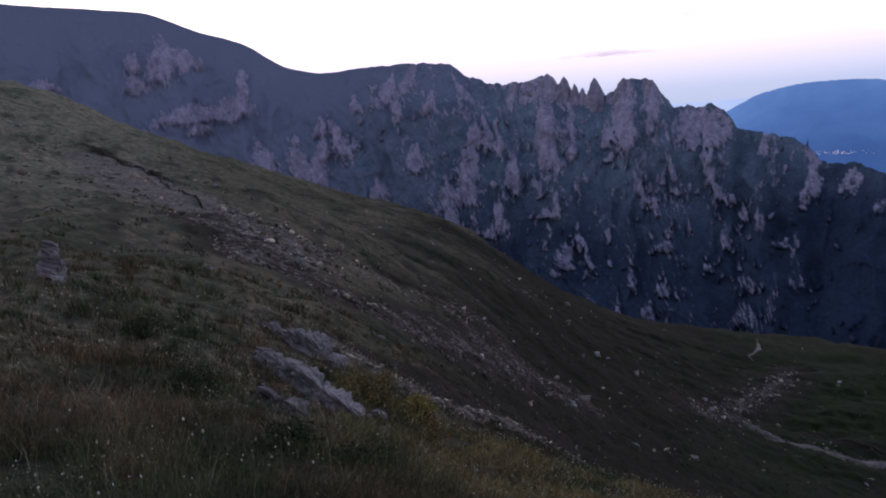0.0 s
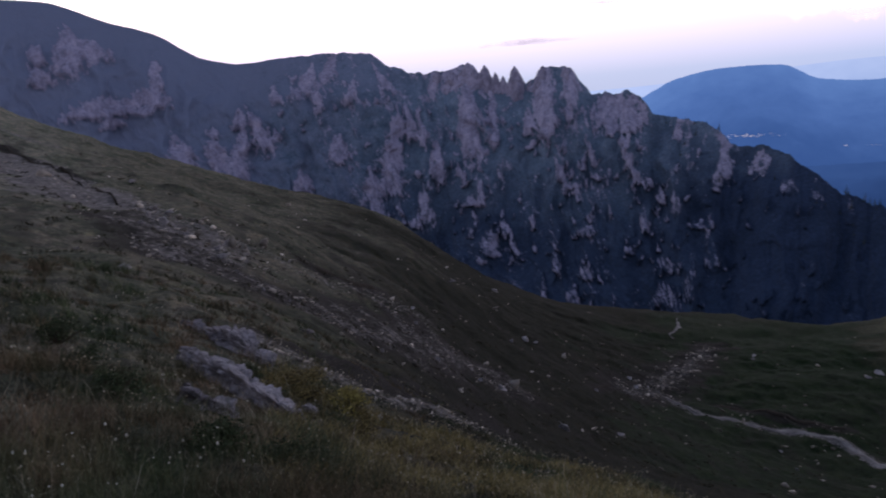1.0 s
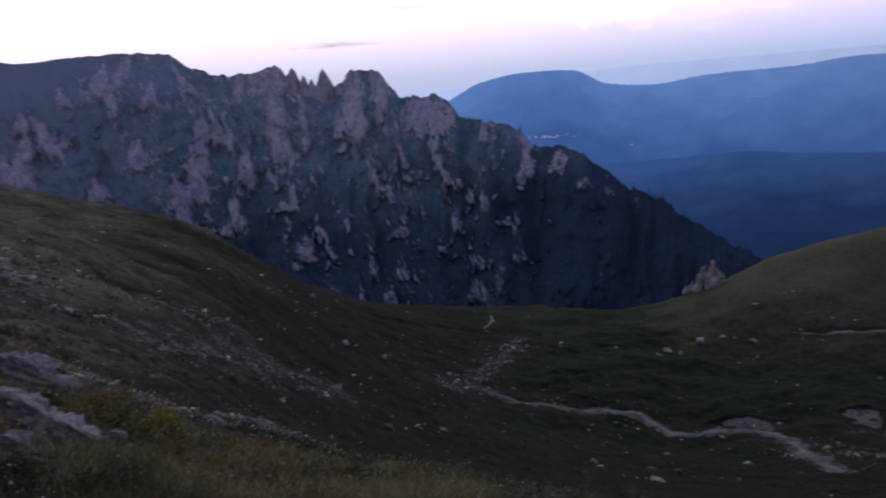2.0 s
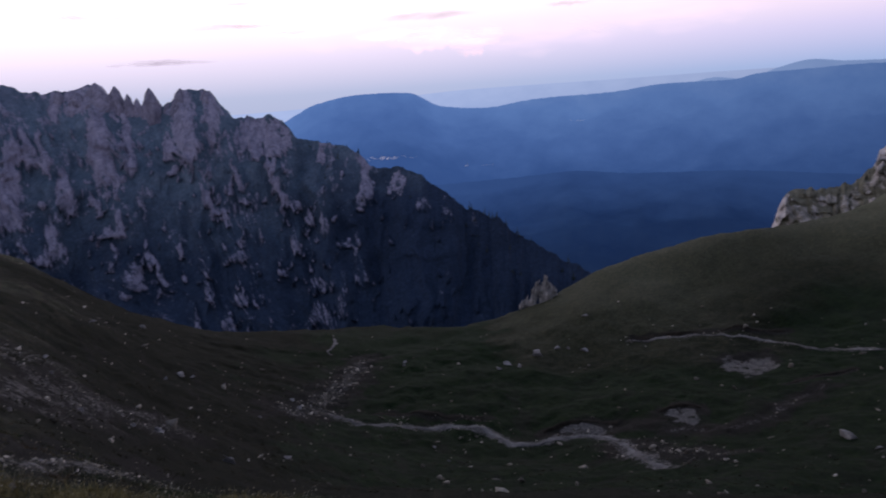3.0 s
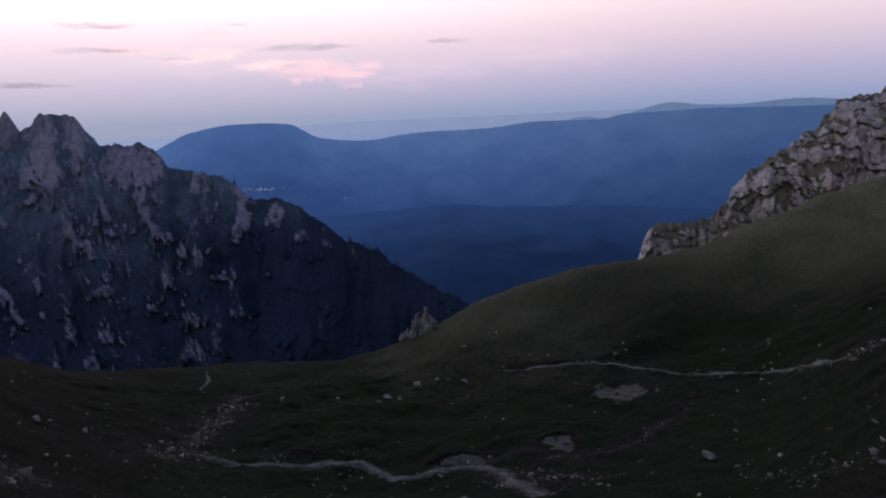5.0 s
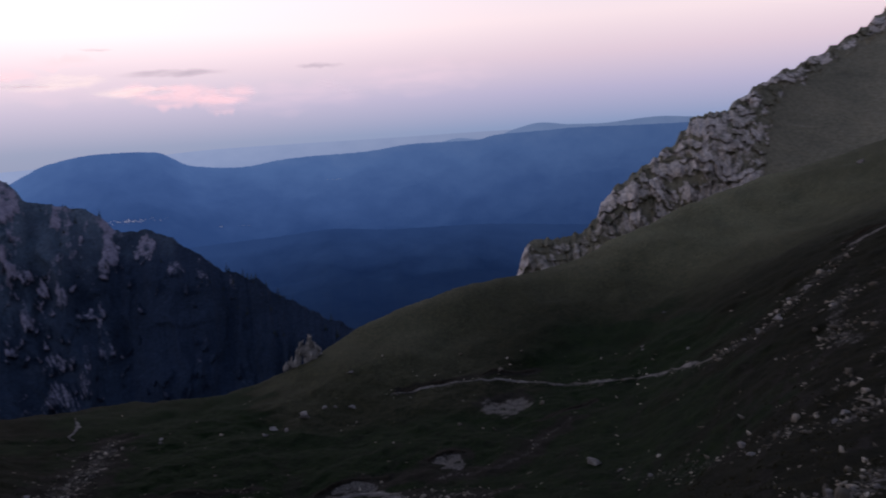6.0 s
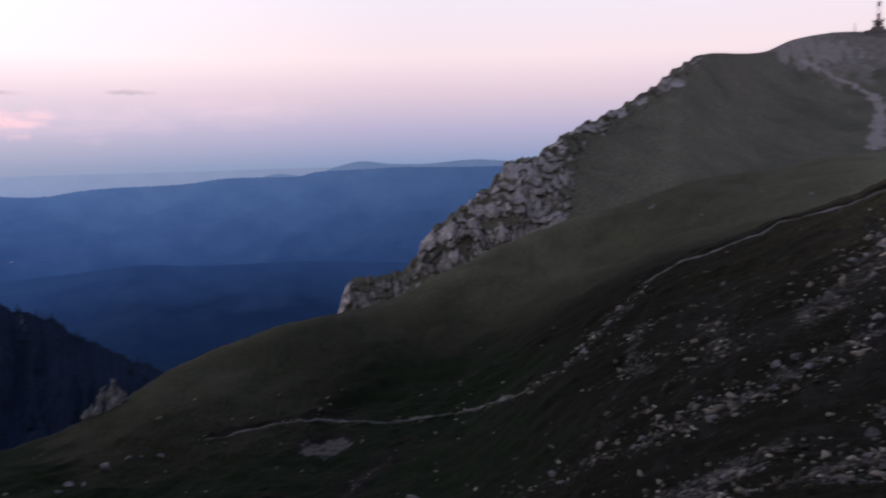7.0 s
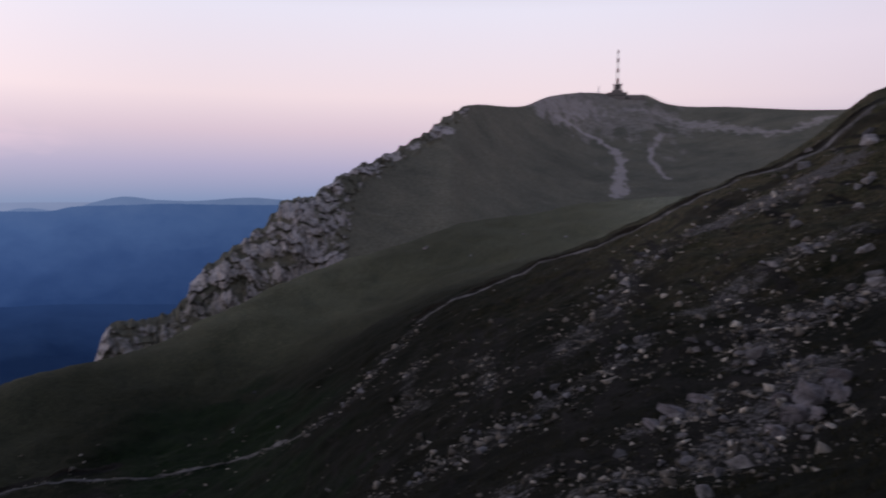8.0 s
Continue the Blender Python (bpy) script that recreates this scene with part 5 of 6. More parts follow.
outcrop("broken knob of grey limestone on the stony slope",
        [(26.4, -7.0, 0.25, 20, 14, -8, 1.0, 0.7, 0.8), (25.4, -6.3, 0.15, 50, 0, 10, 0.8, 0.6, 0.6), (27.6, -8.0, 0.2, -15, 6, 0, 0.8, 0.55, 0.6), (24.4, -5.6, 0.1, 30, 10, 4, 0.7, 0.5, 0.4), (27.6, -6.5, 0.15, 70, 0, 6, 0.7, 0.5, 0.5),
         (25.9, -7.8, 0.2, 5, 10, 0, 0.6, 0.5, 0.6), (28.8, -8.6, 0.2, 40, 6, 10, 0.9, 0.5, 0.6), (24.9, -6.9, 0.1, -30, 0, 8, 0.5, 0.4, 0.5)])
outcrop("grey limestone ledge across the stony slope",
        [(30.6, -3.3, 0.1, 25, 14, 0, 2.2, 0.6, 0.4), (32.4, -4.5, 0.1, 30, 12, 4, 1.6, 0.6, 0.4), (29.0, -2.4, 0.05, 20, 10, 0, 1.2, 0.5, 0.3)])


# ---- trails and turf edges ----
def ribbon(name, line, width, lift, mat, label, category, seed, wander=0.25, step_m=0.8, broken=0.45):
    """A trodden strip laid over the ground along a line in the plan, with ragged edges."""
    pts = np.array(line, float)
    d = np.concatenate([[0], np.cumsum(np.hypot(*np.diff(pts, axis=0).T))])
    t = np.arange(0, d[-1], step_m)
    x, y = smooth(t, d, pts[:, 0]), smooth(t, d, pts[:, 1])
    tx, ty = np.gradient(x), np.gradient(y)
    ln = np.hypot(tx, ty)
    nx, ny = -ty / ln, tx / ln
    off = np.linspace(-1, 1, 7)
    w = width * np.clip(1 + broken * noise2(t / 5, t * 0 + seed, seed) + 0.5 * broken * noise2(t / 1.7, t * 0, seed + 5), 0.05, 2) * np.minimum(1, np.minimum(t, t[-1] - t) / 2 + 0.35)
    shift = wander * noise2(t / 7, t * 0 + 3.3, seed + 1)
    U = off[None, :] * w[:, None] / 2 + shift[:, None] + 0.22 * width * noise2(t[:, None] / 1.1 + 0 * off, off[None, :] * 2 + 0 * t[:, None], seed + 2)
    X, Y = x[:, None] + nx[:, None] * U, y[:, None] + ny[:, None] * U
    Z = ground_z(X, Y) + lift - 0.10 * np.abs(off[None, :]) ** 3
    ob = sheet(name, X, Y, Z, mat)
    return tagged(ob, label, category, kind="structure")


def gravel_material():
    m, nt, b = material("trodden_gravel", 0.95, 0.1)
    v = coords(nt)
    big, fine = noise_tex(nt, v, 0.7, 4), noise_tex(nt, v, 7.0, 5, 0.7)
    c = ramp_of(nt, big, [(0.3, (0.10, 0.092, 0.09)), (0.7, (0.30, 0.275, 0.268))])
    c = mixed(nt, 0.9, c, ramp_of(nt, fine, [(0.3, (0.45, 0.45, 0.45)), (0.7, (1.35, 1.35, 1.35))]), "MULTIPLY")
    nt.links.new(c, b.inputs["Base Color"])
    bump(nt, b, fine, 0.06)
    return m


GRAVEL = gravel_material()
SOIL = plain("dark_soil", (0.030, 0.025, 0.020), 1.0, 0.05, vary=0.5, scale=2.0)
ribbon("path", TRAIL_VALLEY, 1.0, 0.12, GRAVEL, "pale trodden gravel path winding over the valley floor", "path", 401, 0.3, 0.5, 0.7)
ribbon("path", TRAIL_ZIGZAG, 0.55, 0.16, GRAVEL, "short pale zigzag of the gravel path", "path", 405, 0.3, 0.5, 1.6)
ribbon("path", TRAIL_HILL, 0.55, 0.10, GRAVEL, "narrow pale path along the foot of the hill", "path", 409, 0.6, 0.5, 1.9)
ribbon("path", TRAIL_SLOPE, 0.9, 0.12, GRAVEL, "pale mountain path climbing across the slope", "path", 413, 0.3, 0.6, 0.9)


def turf_edge(line, height, seed):
    """A broken edge of turf with dark soil showing under it."""
    pts = np.array(line, float)
    d = np.concatenate([[0], np.cumsum(np.hypot(*np.diff(pts, axis=0).T))])
    t = np.arange(0, d[-1], 0.7)
    x, y = smooth(t, d, pts[:, 0]), smooth(t, d, pts[:, 1])
    r = np.hypot(x, y)
    wob = 0.45 * noise2(t / 3, t * 0, seed)
    h = height * np.clip(0.5 + 1.1 * noise2(t / 5, t * 0 + 9, seed + 1), -0.1, 1.3)
    ux, uy = x / r, y / r
    X = np.stack([x + ux * (wob + k) for k in (-0.30, -0.05, 0.10, 0.55, 1.5)], 1)
    Y = np.stack([y + uy * (wob + k) for k in (-0.30, -0.05, 0.10, 0.55, 1.5)], 1)
    Z = ground_z(X, Y) + np.stack([h * 0 - 0.1, h * 0.35, h, h * 0.75, h * 0 - 0.15], 1)
    ob = sheet("turf_edge", X, Y, Z, SOIL)
    return tagged(ob, "broken turf edge with dark soil", "bank", kind="structure")


# the first soil strip stands for the turf edge's own shadow
for i, (line, height) in enumerate(((EDGE_SHADOW_A, 0.25), (DARK_B, 0.5), (DARK_D, 0.3), (DARK_E, 0.5), (DARK_F, 0.4), (DARK_G, 0.2), (DARK_H, 0.3), (SCREE_DARK, 0.3), (BANK_DARK, 0.22))):
    turf_edge(line, height, 431 + i * 5)


# ---- rock towers ----
def spire(bm, x, y, z0, z1, width, seed, lean=0.0, blunt=0.16, squash=0.7):
    """A jagged tower of rock."""
    rings, sides = 34, 30
    rows = []
    for i in range(rings + 1):
        t = i / rings
        z = z0 + (z1 - z0) * t
        row = []
        for j in range(sides):
            a = 2 * math.pi * j / sides
            p = Vector((math.cos(a), math.sin(a), t * 2.4))
            r = width * 0.5 * (blunt * (1 - t ** 6) + (1 - blunt) * (1 - t ** 1.5) ** 0.85 + 0.03)
            r *= 1 + 0.38 * noise.fractal(p * 1.3 + Vector((seed, 0, 0)), 1.0, 2.0, 4) + 0.16 * noise.noise(p * 5 + Vector((0, seed, 0)))
            row.append(bm.verts.new((x + lean * t * width + r * math.cos(a), y + squash * r * math.sin(a), z + 0.03 * (z1 - z0) * noise.noise(p * 4))))
        rows.append(row)
    for i in range(rings):
        for j in range(sides):
            bm.faces.new((rows[i][j], rows[i][(j + 1) % sides], rows[i + 1][(j + 1) % sides], rows[i + 1][j]))
    bm.faces.new(rows[-1])


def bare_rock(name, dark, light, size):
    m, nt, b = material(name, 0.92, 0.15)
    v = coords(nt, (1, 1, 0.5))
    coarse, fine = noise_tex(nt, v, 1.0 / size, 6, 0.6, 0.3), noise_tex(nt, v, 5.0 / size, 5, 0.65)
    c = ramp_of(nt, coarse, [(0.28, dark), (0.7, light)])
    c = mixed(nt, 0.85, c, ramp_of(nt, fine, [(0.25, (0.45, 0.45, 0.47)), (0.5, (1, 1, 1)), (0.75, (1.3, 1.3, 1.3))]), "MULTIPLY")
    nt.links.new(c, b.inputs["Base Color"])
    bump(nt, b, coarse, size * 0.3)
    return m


def make_pinnacles():
    ridge = bpy.data.objects["mountain_ridge"]
    # carries the same blue haze in its rock colours as the ridge
    rock = bare_rock("hazed_pinnacle_limestone", (0.14, 0.14, 0.20), (0.30, 0.29, 0.39), 14.0)
    for i, (az, r, z0, z1, w) in enumerate(((8.28, 952, -26, 23, 40), (7.3, 955, -20, 14, 32), (9.47, 945, -34, 18, 27), (10.33, 942, -30, 9, 17), (10.78, 940, -30, 4, 15), (11.76, 936, -32, 14, 27), (11.3, 938, -34, -6, 22), (9.9, 944, -34, -2, 22),
                                            (13.6, 925, -44, 11, 38), (15.4, 916, -48, 8, 34), (12.75, 930, -34, -3, 18), (6.2, 963, -14, 17, 20))):
        x, y = at(az, r)
        bm = bmesh.new()
        spire(bm, x, y, z0, z1, w, 3.7 * i + 2, 0.05 * (-1) ** i, 0.16 + 0.06 * (i % 3), 0.9)
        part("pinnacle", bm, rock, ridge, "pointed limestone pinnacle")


def make_crag():
    base = new("rock_crag")
    x, y = at(38.5, 160.5)
    z = float(ground_z(x, y))
    base.matrix_world = pose(x, y, z)
    tagged(base, "jagged pale limestone crag at the edge of the gorge", "rock")
    rock = bare_rock("crag_limestone", (0.09, 0.087, 0.090), (0.50, 0.47, 0.46), 1.3)
    top = 1.6 + 160 * math.tan(radians(-14.45)) - z
    c, s = math.cos(radians(38.5)), math.sin(radians(38.5))
    for i, (u, d, h, w, lean) in enumerate(((0.4, 0.3, 1.0, 2.4, 12), (-0.8, 0.1, 0.86, 2.2, 14), (1.6, 0.4, 0.94, 2.8, -2), (2.9, 0.7, 0.72, 2.6, -12), (0.6, -0.7, 0.52, 3.0, 4), (-1.7, 0.0, 0.48, 2.0, 18), (1.8, -0.5, 0.50, 2.6, -8), (-2.8, 0.3, 0.32, 1.7, 12), (-4.0, 0.4, 0.14, 1.2, 8))):
        tall = top * h + 1.6
        bm = crag_block(60 + 7 * i, 1.15 * w, 1.7, tall)
        bmesh.ops.transform(bm, matrix=pose(u * c + d * s, -u * s + d * c, -1.6 + tall / 2, 0, lean, -38.5 + 25 * (i % 3 - 1)), verts=bm.verts)
        part("block", bm, rock, base)


def crag_block(seed, w, d, h):
    """A steep angular fin of rock, split by cracks."""
    vs, fs = hull_rock(seed, 13, (1.1, 1.1, 1.06))
    bm = bmesh.new()
    made = [bm.verts.new(v) for v in vs]
    for f in fs:
        bm.faces.new([made[i] for i in f])
    bmesh.ops.recalc_face_normals(bm, faces=bm.faces)
    for i in range(4):
        bmesh.ops.subdivide_edges(bm, edges=[e for e in bm.edges if e.calc_length() > 0.09], cuts=1)
        bmesh.ops.triangulate(bm, faces=bm.faces)
    for v in bm.verts:
        p = v.co.copy()
        taper = 1 - 0.45 * max(0.0, p.z + 0.5) ** 1.5
        q = Vector((p.x * w * taper, p.y * d * taper, p.z * h))
        gap, cells = noise.voronoi(Vector((q.x * 1.5, q.y * 1.5, q.z * 0.7)) + Vector((seed, 0, 0)))
        out = Vector((p.x, p.y, 0.3 * p.z)).normalized()
        v.co = q + out * (0.30 * noise.fractal(q * 0.9 + Vector((0, seed, 0)), 1.0, 2.0, 4) + 0.28 * (noise.cell(cells[0] * 3.1) - 0.5) - 0.22 * max(0.0, 1 - (gap[1] - gap[0]) / 0.16))
    return bm


make_pinnacles()
make_crag()


# ---- the transmitter on the summit ----
def make_transmitter():
    x, y = at(91.63, 1200)
    z0 = summit_height(x, y)
    base = new("transmitter_tower")
    base.matrix_world = pose(x, y, z0, 0, 0, -91.63)
    tagged(base, "tall red and white broadcasting mast above a concrete station", "tower")
    concrete = plain("weathered_concrete", (0.17, 0.155, 0.155), 0.9, 0.2, vary=0.3, scale=0.4)
    steel = plain("dark_steel", (0.07, 0.065, 0.07), 0.6, 0.4, vary=0.3, scale=0.6)
    red = plain("faded_red_paint", (0.16, 0.055, 0.055), 0.6, 0.3, vary=0.25, scale=0.5)
    white = plain("faded_white_paint", (0.85, 0.84, 0.84), 0.6, 0.3, vary=0.1, scale=0.5)
    glass = plain("dark_window_glass", (0.03, 0.035, 0.04), 0.15, 0.5)

    def box(name, a, mat, parent=base, bevel=0.3):
        bm = bmesh.new()
        add_box(bm, *a, bevel)
        return part(name, bm, mat, parent)

    hall = box("station_hall", (-13, 12, -9, 9, -12, 4.5), concrete)
    deck = box("roof_deck", (-15, 14.5, -10, 10, 4.5, 6.2), concrete, base, 0.2)
    box("upper_floor", (-8, 8, -6, 6, 6.2, 10.5), concrete)
    for i in range(9):
        box("window", (-12 + i * 2.7, -10.2 + i * 2.7, -9.06, -8.9, 0.8, 2.6), glass, hall, 0)
    box("annex", (16, 40, -7, 7, -16, 1.6), concrete)
    bm = bmesh.new()
    add_tube(bm, (0, 0, 10), (0, 0, 18), 4.0, 2.6, 16)
    part("tower_shaft", bm, concrete, base)
    for zz, rr in ((12.5, 5.4), (17.0, 6.4)):
        bm = bmesh.new()
        add_tube(bm, (0, 0, zz), (0, 0, zz + 0.9), rr, rr, 20)
        plat = part("platform", bm, steel, base)
        for k in range(6):
            a = 2 * math.pi * k / 6 + 0.3
            bm = bmesh.new()
            add_tube(bm, (rr * math.cos(a), rr * math.sin(a), zz + 2.0), (rr * 1.12 * math.cos(a), rr * 1.12 * math.sin(a), zz + 2.2), 1.3, 1.1, 12)
            part("dish", bm, steel, plat, "round grey dish antenna")
    z, levels = 18.0, (10.5, 8.5, 6.0, 8.5, 6.5, 7.5, 4.5)
    for i, h in enumerate(levels):
        w0, w1 = 1.9 - 0.16 * i, 1.9 - 0.16 * (i + 1)
        thick = 0.34 if i % 2 == 0 else 0.16
        bm = bmesh.new()
        for sx, sy in ((-1, -1), (1, -1), (1, 1), (-1, 1)):
            add_tube(bm, (sx * w0, sy * w0, z), (sx * w1, sy * w1, z + h), thick, thick, 6)
        for k in range(3):
            za, zb = z + h * k / 3, z + h * (k + 1) / 3
            for (ax, ay), (bx, by) in (((-1, -1), (1, -1)), ((1, -1), (1, 1)), ((1, 1), (-1, 1)), ((-1, 1), (-1, -1))):
                add_tube(bm, (ax * w0, ay * w0, za), (bx * w1, by * w1, zb), 0.6 * thick, 0.6 * thick, 5)
                add_tube(bm, (ax * w0, ay * w0, za), (bx * w0, by * w0, za), 0.6 * thick, 0.6 * thick, 5)
        if i % 2 == 0 and i < 5:
            add_box(bm, -w1 * 0.7, w1 * 0.7, -w1 * 0.7, w1 * 0.7, z + 0.4, z + h - 0.4)
        part("mast_section", bm, red if i % 2 == 0 else white, base, "faded red mast section" if i % 2 == 0 else "white mast section")
        z += h
    small = new("radio_mast")
    sx, sy = at(90.33, 1190)
    sz = summit_height(sx, sy)
    small.matrix_world = pose(sx, sy, sz)
    tagged(small, "short thin pale radio mast beside the station", "mast")
    bm = bmesh.new()
    add_tube(bm, (0, 0, -1), (0, 0, 13), 0.8, 0.5, 8)
    part("pole", bm, white, small)
    bm = bmesh.new()
    add_box(bm, -1.2, 1.2, -1, 1, -1, 3)
    part("cabin", bm, concrete, small)


def summit_height(x, y):
    az, r = math.degrees(math.atan2(x, y)), math.hypot(x, y)
    v = np.linspace(0.5, 1.25, 600)
    X, Y, Z, rk = summit_form(np.full(600, az), v)
    return float(Z[np.argmin(np.abs(np.hypot(X, Y) - r))])


make_transmitter()


# ---- lights of the town far down in the valley ----
def make_town():
    rng = np.random.default_rng(31)
    lamp = plain("lit_town_windows", (1.0, 0.9, 0.86), 0.8, 0.1, emit=0.12, vary=0.25, scale=0.02)
    verts, tris = [], []
    cube = np.array([(x, y, z) for z in (0, 1) for x, y in ((-1, -1), (1, -1), (1, 1), (-1, 1))], float)
    faces = np.array([(0, 1, 5), (0, 5, 4), (1, 2, 6), (1, 6, 5), (2, 3, 7), (2, 7, 6), (3, 0, 4), (3, 4, 7), (4, 5, 6), (4, 6, 7)])
    spots = [(rng.normal(27.6, 1.1), rng.normal(-5.28, 0.07), rng.uniform(0.5, 1.4)) for i in range(80)] + [(rng.normal(33.4, 0.12), rng.normal(-6.2, 0.04), 1.1) for i in range(6)]
    spots += [(rng.normal(35.2, 0.2), rng.normal(-6.25, 0.05), 1.0) for i in range(7)] + [(rng.normal(41.5, 0.5), rng.normal(-3.4, 0.05), 0.9) for i in range(8)]
    for i, (az, el, s) in enumerate(spots):
        plan, height = far_form(np.full(400, az), np.linspace(0, 1, 400), RANGE, 1000, -470, 131, 40)
        best = np.argmin(np.abs(np.degrees(np.arctan2(height - EYE, plan)) - el))
        x, y = at(az, float(plan[best]))
        p = cube * np.array([s * 1.3, s, s * 1.2]) + np.array([x, y, float(height[best]) - 0.5])
        verts.append(p)
        tris.append(faces + 8 * i)
    ob = new("town_lights", tri_mesh("town_lights", np.concatenate(verts), np.concatenate(tris), lamp))
    tagged(ob, "lit houses of a town far down in the valley", "town", kind="stuff")


make_town()


# ---- grass, herbs and bushes near the camera ----
def blade_material(name, stops, green=None):
    m, nt, b = material(name, 0.75, 0.15)
    geo = nt.nodes.new("ShaderNodeNewGeometry")
    patch = noise_tex(nt, coords(nt), 0.8, 3)
    f = calc(nt, "ADD", calc(nt, "MULTIPLY", geo.outputs["Random Per Island"], 0.62), calc(nt, "MULTIPLY", calc(nt, "SUBTRACT", patch, 0.3), 0.95))
    c = ramp_of(nt, f, stops)
    if green:
        wide = noise_tex(nt, coords(nt), 0.55, 4, 0.6)
        c = mixed(nt, edge(nt, wide, 0.40, 0.60), ramp_of(nt, f, green), c)
        c = mixed(nt, 0.85, c, ramp_of(nt, noise_tex(nt, coords(nt), 1.9, 4, 0.6), [(0.34, (0.42, 0.44, 0.42)), (0.5, (1.1, 1.1, 1.1)), (0.66, (2.0, 1.85, 1.75))]), "MULTIPLY")
    nt.links.new(c, b.inputs["Base Color"])
    return m


def blades(name, x, y, height, width, lean, seed, mat, label):
    """Grass blades, bent and pointed, all in one object."""
    rng = np.random.default_rng(seed)
    n = len(x)
    z = ground_z(x, y) - 0.015
    a = rng.uniform(0, 2 * np.pi, n)
    d = rng.uniform(0, 2 * np.pi, n)
    k = lean * rng.uniform(0.3, 1.3, n)
    dx, dy = np.cos(d) * k + 0.12, np.sin(d) * k - 0.05
    wx, wy = np.cos(a) * width / 2, np.sin(a) * width / 2
    v = np.empty((n, 5, 3))
    v[:, 0] = np.stack([x - wx, y - wy, z], -1)
    v[:, 1] = np.stack([x + wx, y + wy, z], -1)
    mx, my, mz = x + dx * height * 0.35, y + dy * height * 0.35, z + height * 0.58
    v[:, 2] = np.stack([mx + wx * 0.75, my + wy * 0.75, mz], -1)
    v[:, 3] = np.stack([mx - wx * 0.75, my - wy * 0.75, mz], -1)
    v[:, 4] = np.stack([x + dx * height, y + dy * height, z + height * (1 - 0.25 * np.hypot(dx, dy))], -1)
    base = (np.arange(n) * 5)[:, None, None]
    tris = (base + np.array([[0, 1, 2], [0, 2, 3], [3, 2, 4]])[None]).reshape(-1, 3)
    ob = new(name, tri_mesh(name, v.reshape(-1, 3), tris, mat))
    return tagged(ob, label, "grass", kind="stuff")


GRASS_MAT = blade_material("meadow_grass", [(0.05, (0.018, 0.024, 0.011)), (0.3, (0.050, 0.045, 0.024)), (0.5, (0.095, 0.066, 0.040)), (0.7, (0.15, 0.10, 0.064)), (0.92, (0.24, 0.19, 0.13))],
                           [(0.05, (0.014, 0.024, 0.013)), (0.4, (0.030, 0.050, 0.022)), (0.7, (0.060, 0.080, 0.036)), (0.92, (0.14, 0.15, 0.09))])
FAR_GRASS = blade_material("tussock_grass", [(0.05, (0.016, 0.019, 0.009)), (0.4, (0.030, 0.031, 0.015)), (0.7, (0.050, 0.043, 0.023)), (0.95, (0.088, 0.074, 0.044))])
SEED_MAT = blade_material("dry_seed_heads", [(0.1, (0.16, 0.13, 0.085)), (0.6, (0.40, 0.35, 0.25)), (0.95, (0.62, 0.57, 0.46))])
PETAL_MAT = blade_material("pale_petals", [(0.1, (0.40, 0.38, 0.32)), (0.6, (0.62, 0.60, 0.52)), (0.95, (0.78, 0.76, 0.70))])
YELLOW_MAT = blade_material("yellow_green_leaves", [(0.1, (0.090, 0.080, 0.022)), (0.5, (0.270, 0.225, 0.065)), (0.9, (0.50, 0.43, 0.14))])
CUSHION_MAT = blade_material("straw_yellow_cushions", [(0.1, (0.052, 0.042, 0.016)), (0.5, (0.155, 0.120, 0.046)), (0.9, (0.34, 0.27, 0.115))])
BUSH_MAT = blade_material("dark_juniper_leaves", [(0.1, (0.014, 0.022, 0.010)), (0.5, (0.030, 0.044, 0.018)), (0.9, (0.06, 0.075, 0.032))])
TWIG_MAT = plain("brown_twigs", (0.05, 0.038, 0.028), 0.9, 0.1)


def meadow_points(rng, n, az0, az1, r0, r1):
    a, r = np.radians(rng.uniform(az0, az1, n)), np.exp(rng.uniform(np.log(r0), np.log(r1), n))
    return r * np.sin(a), r * np.cos(a), r


def tufts(rng, x, y, r, count, spread):
    """Blade roots gathered in tufts, with a size for each tuft."""
    n = len(x)
    k = np.repeat(np.arange(n), count)
    size = np.clip(rng.lognormal(0, 0.35, n), 0.5, 2.2)[k]
    a, d = rng.uniform(0, 2 * np.pi, len(k)), np.sqrt(rng.uniform(0, 1, len(k))) * spread * size
    return x[k] + d * np.cos(a), y[k] + d * np.sin(a), r[k], size


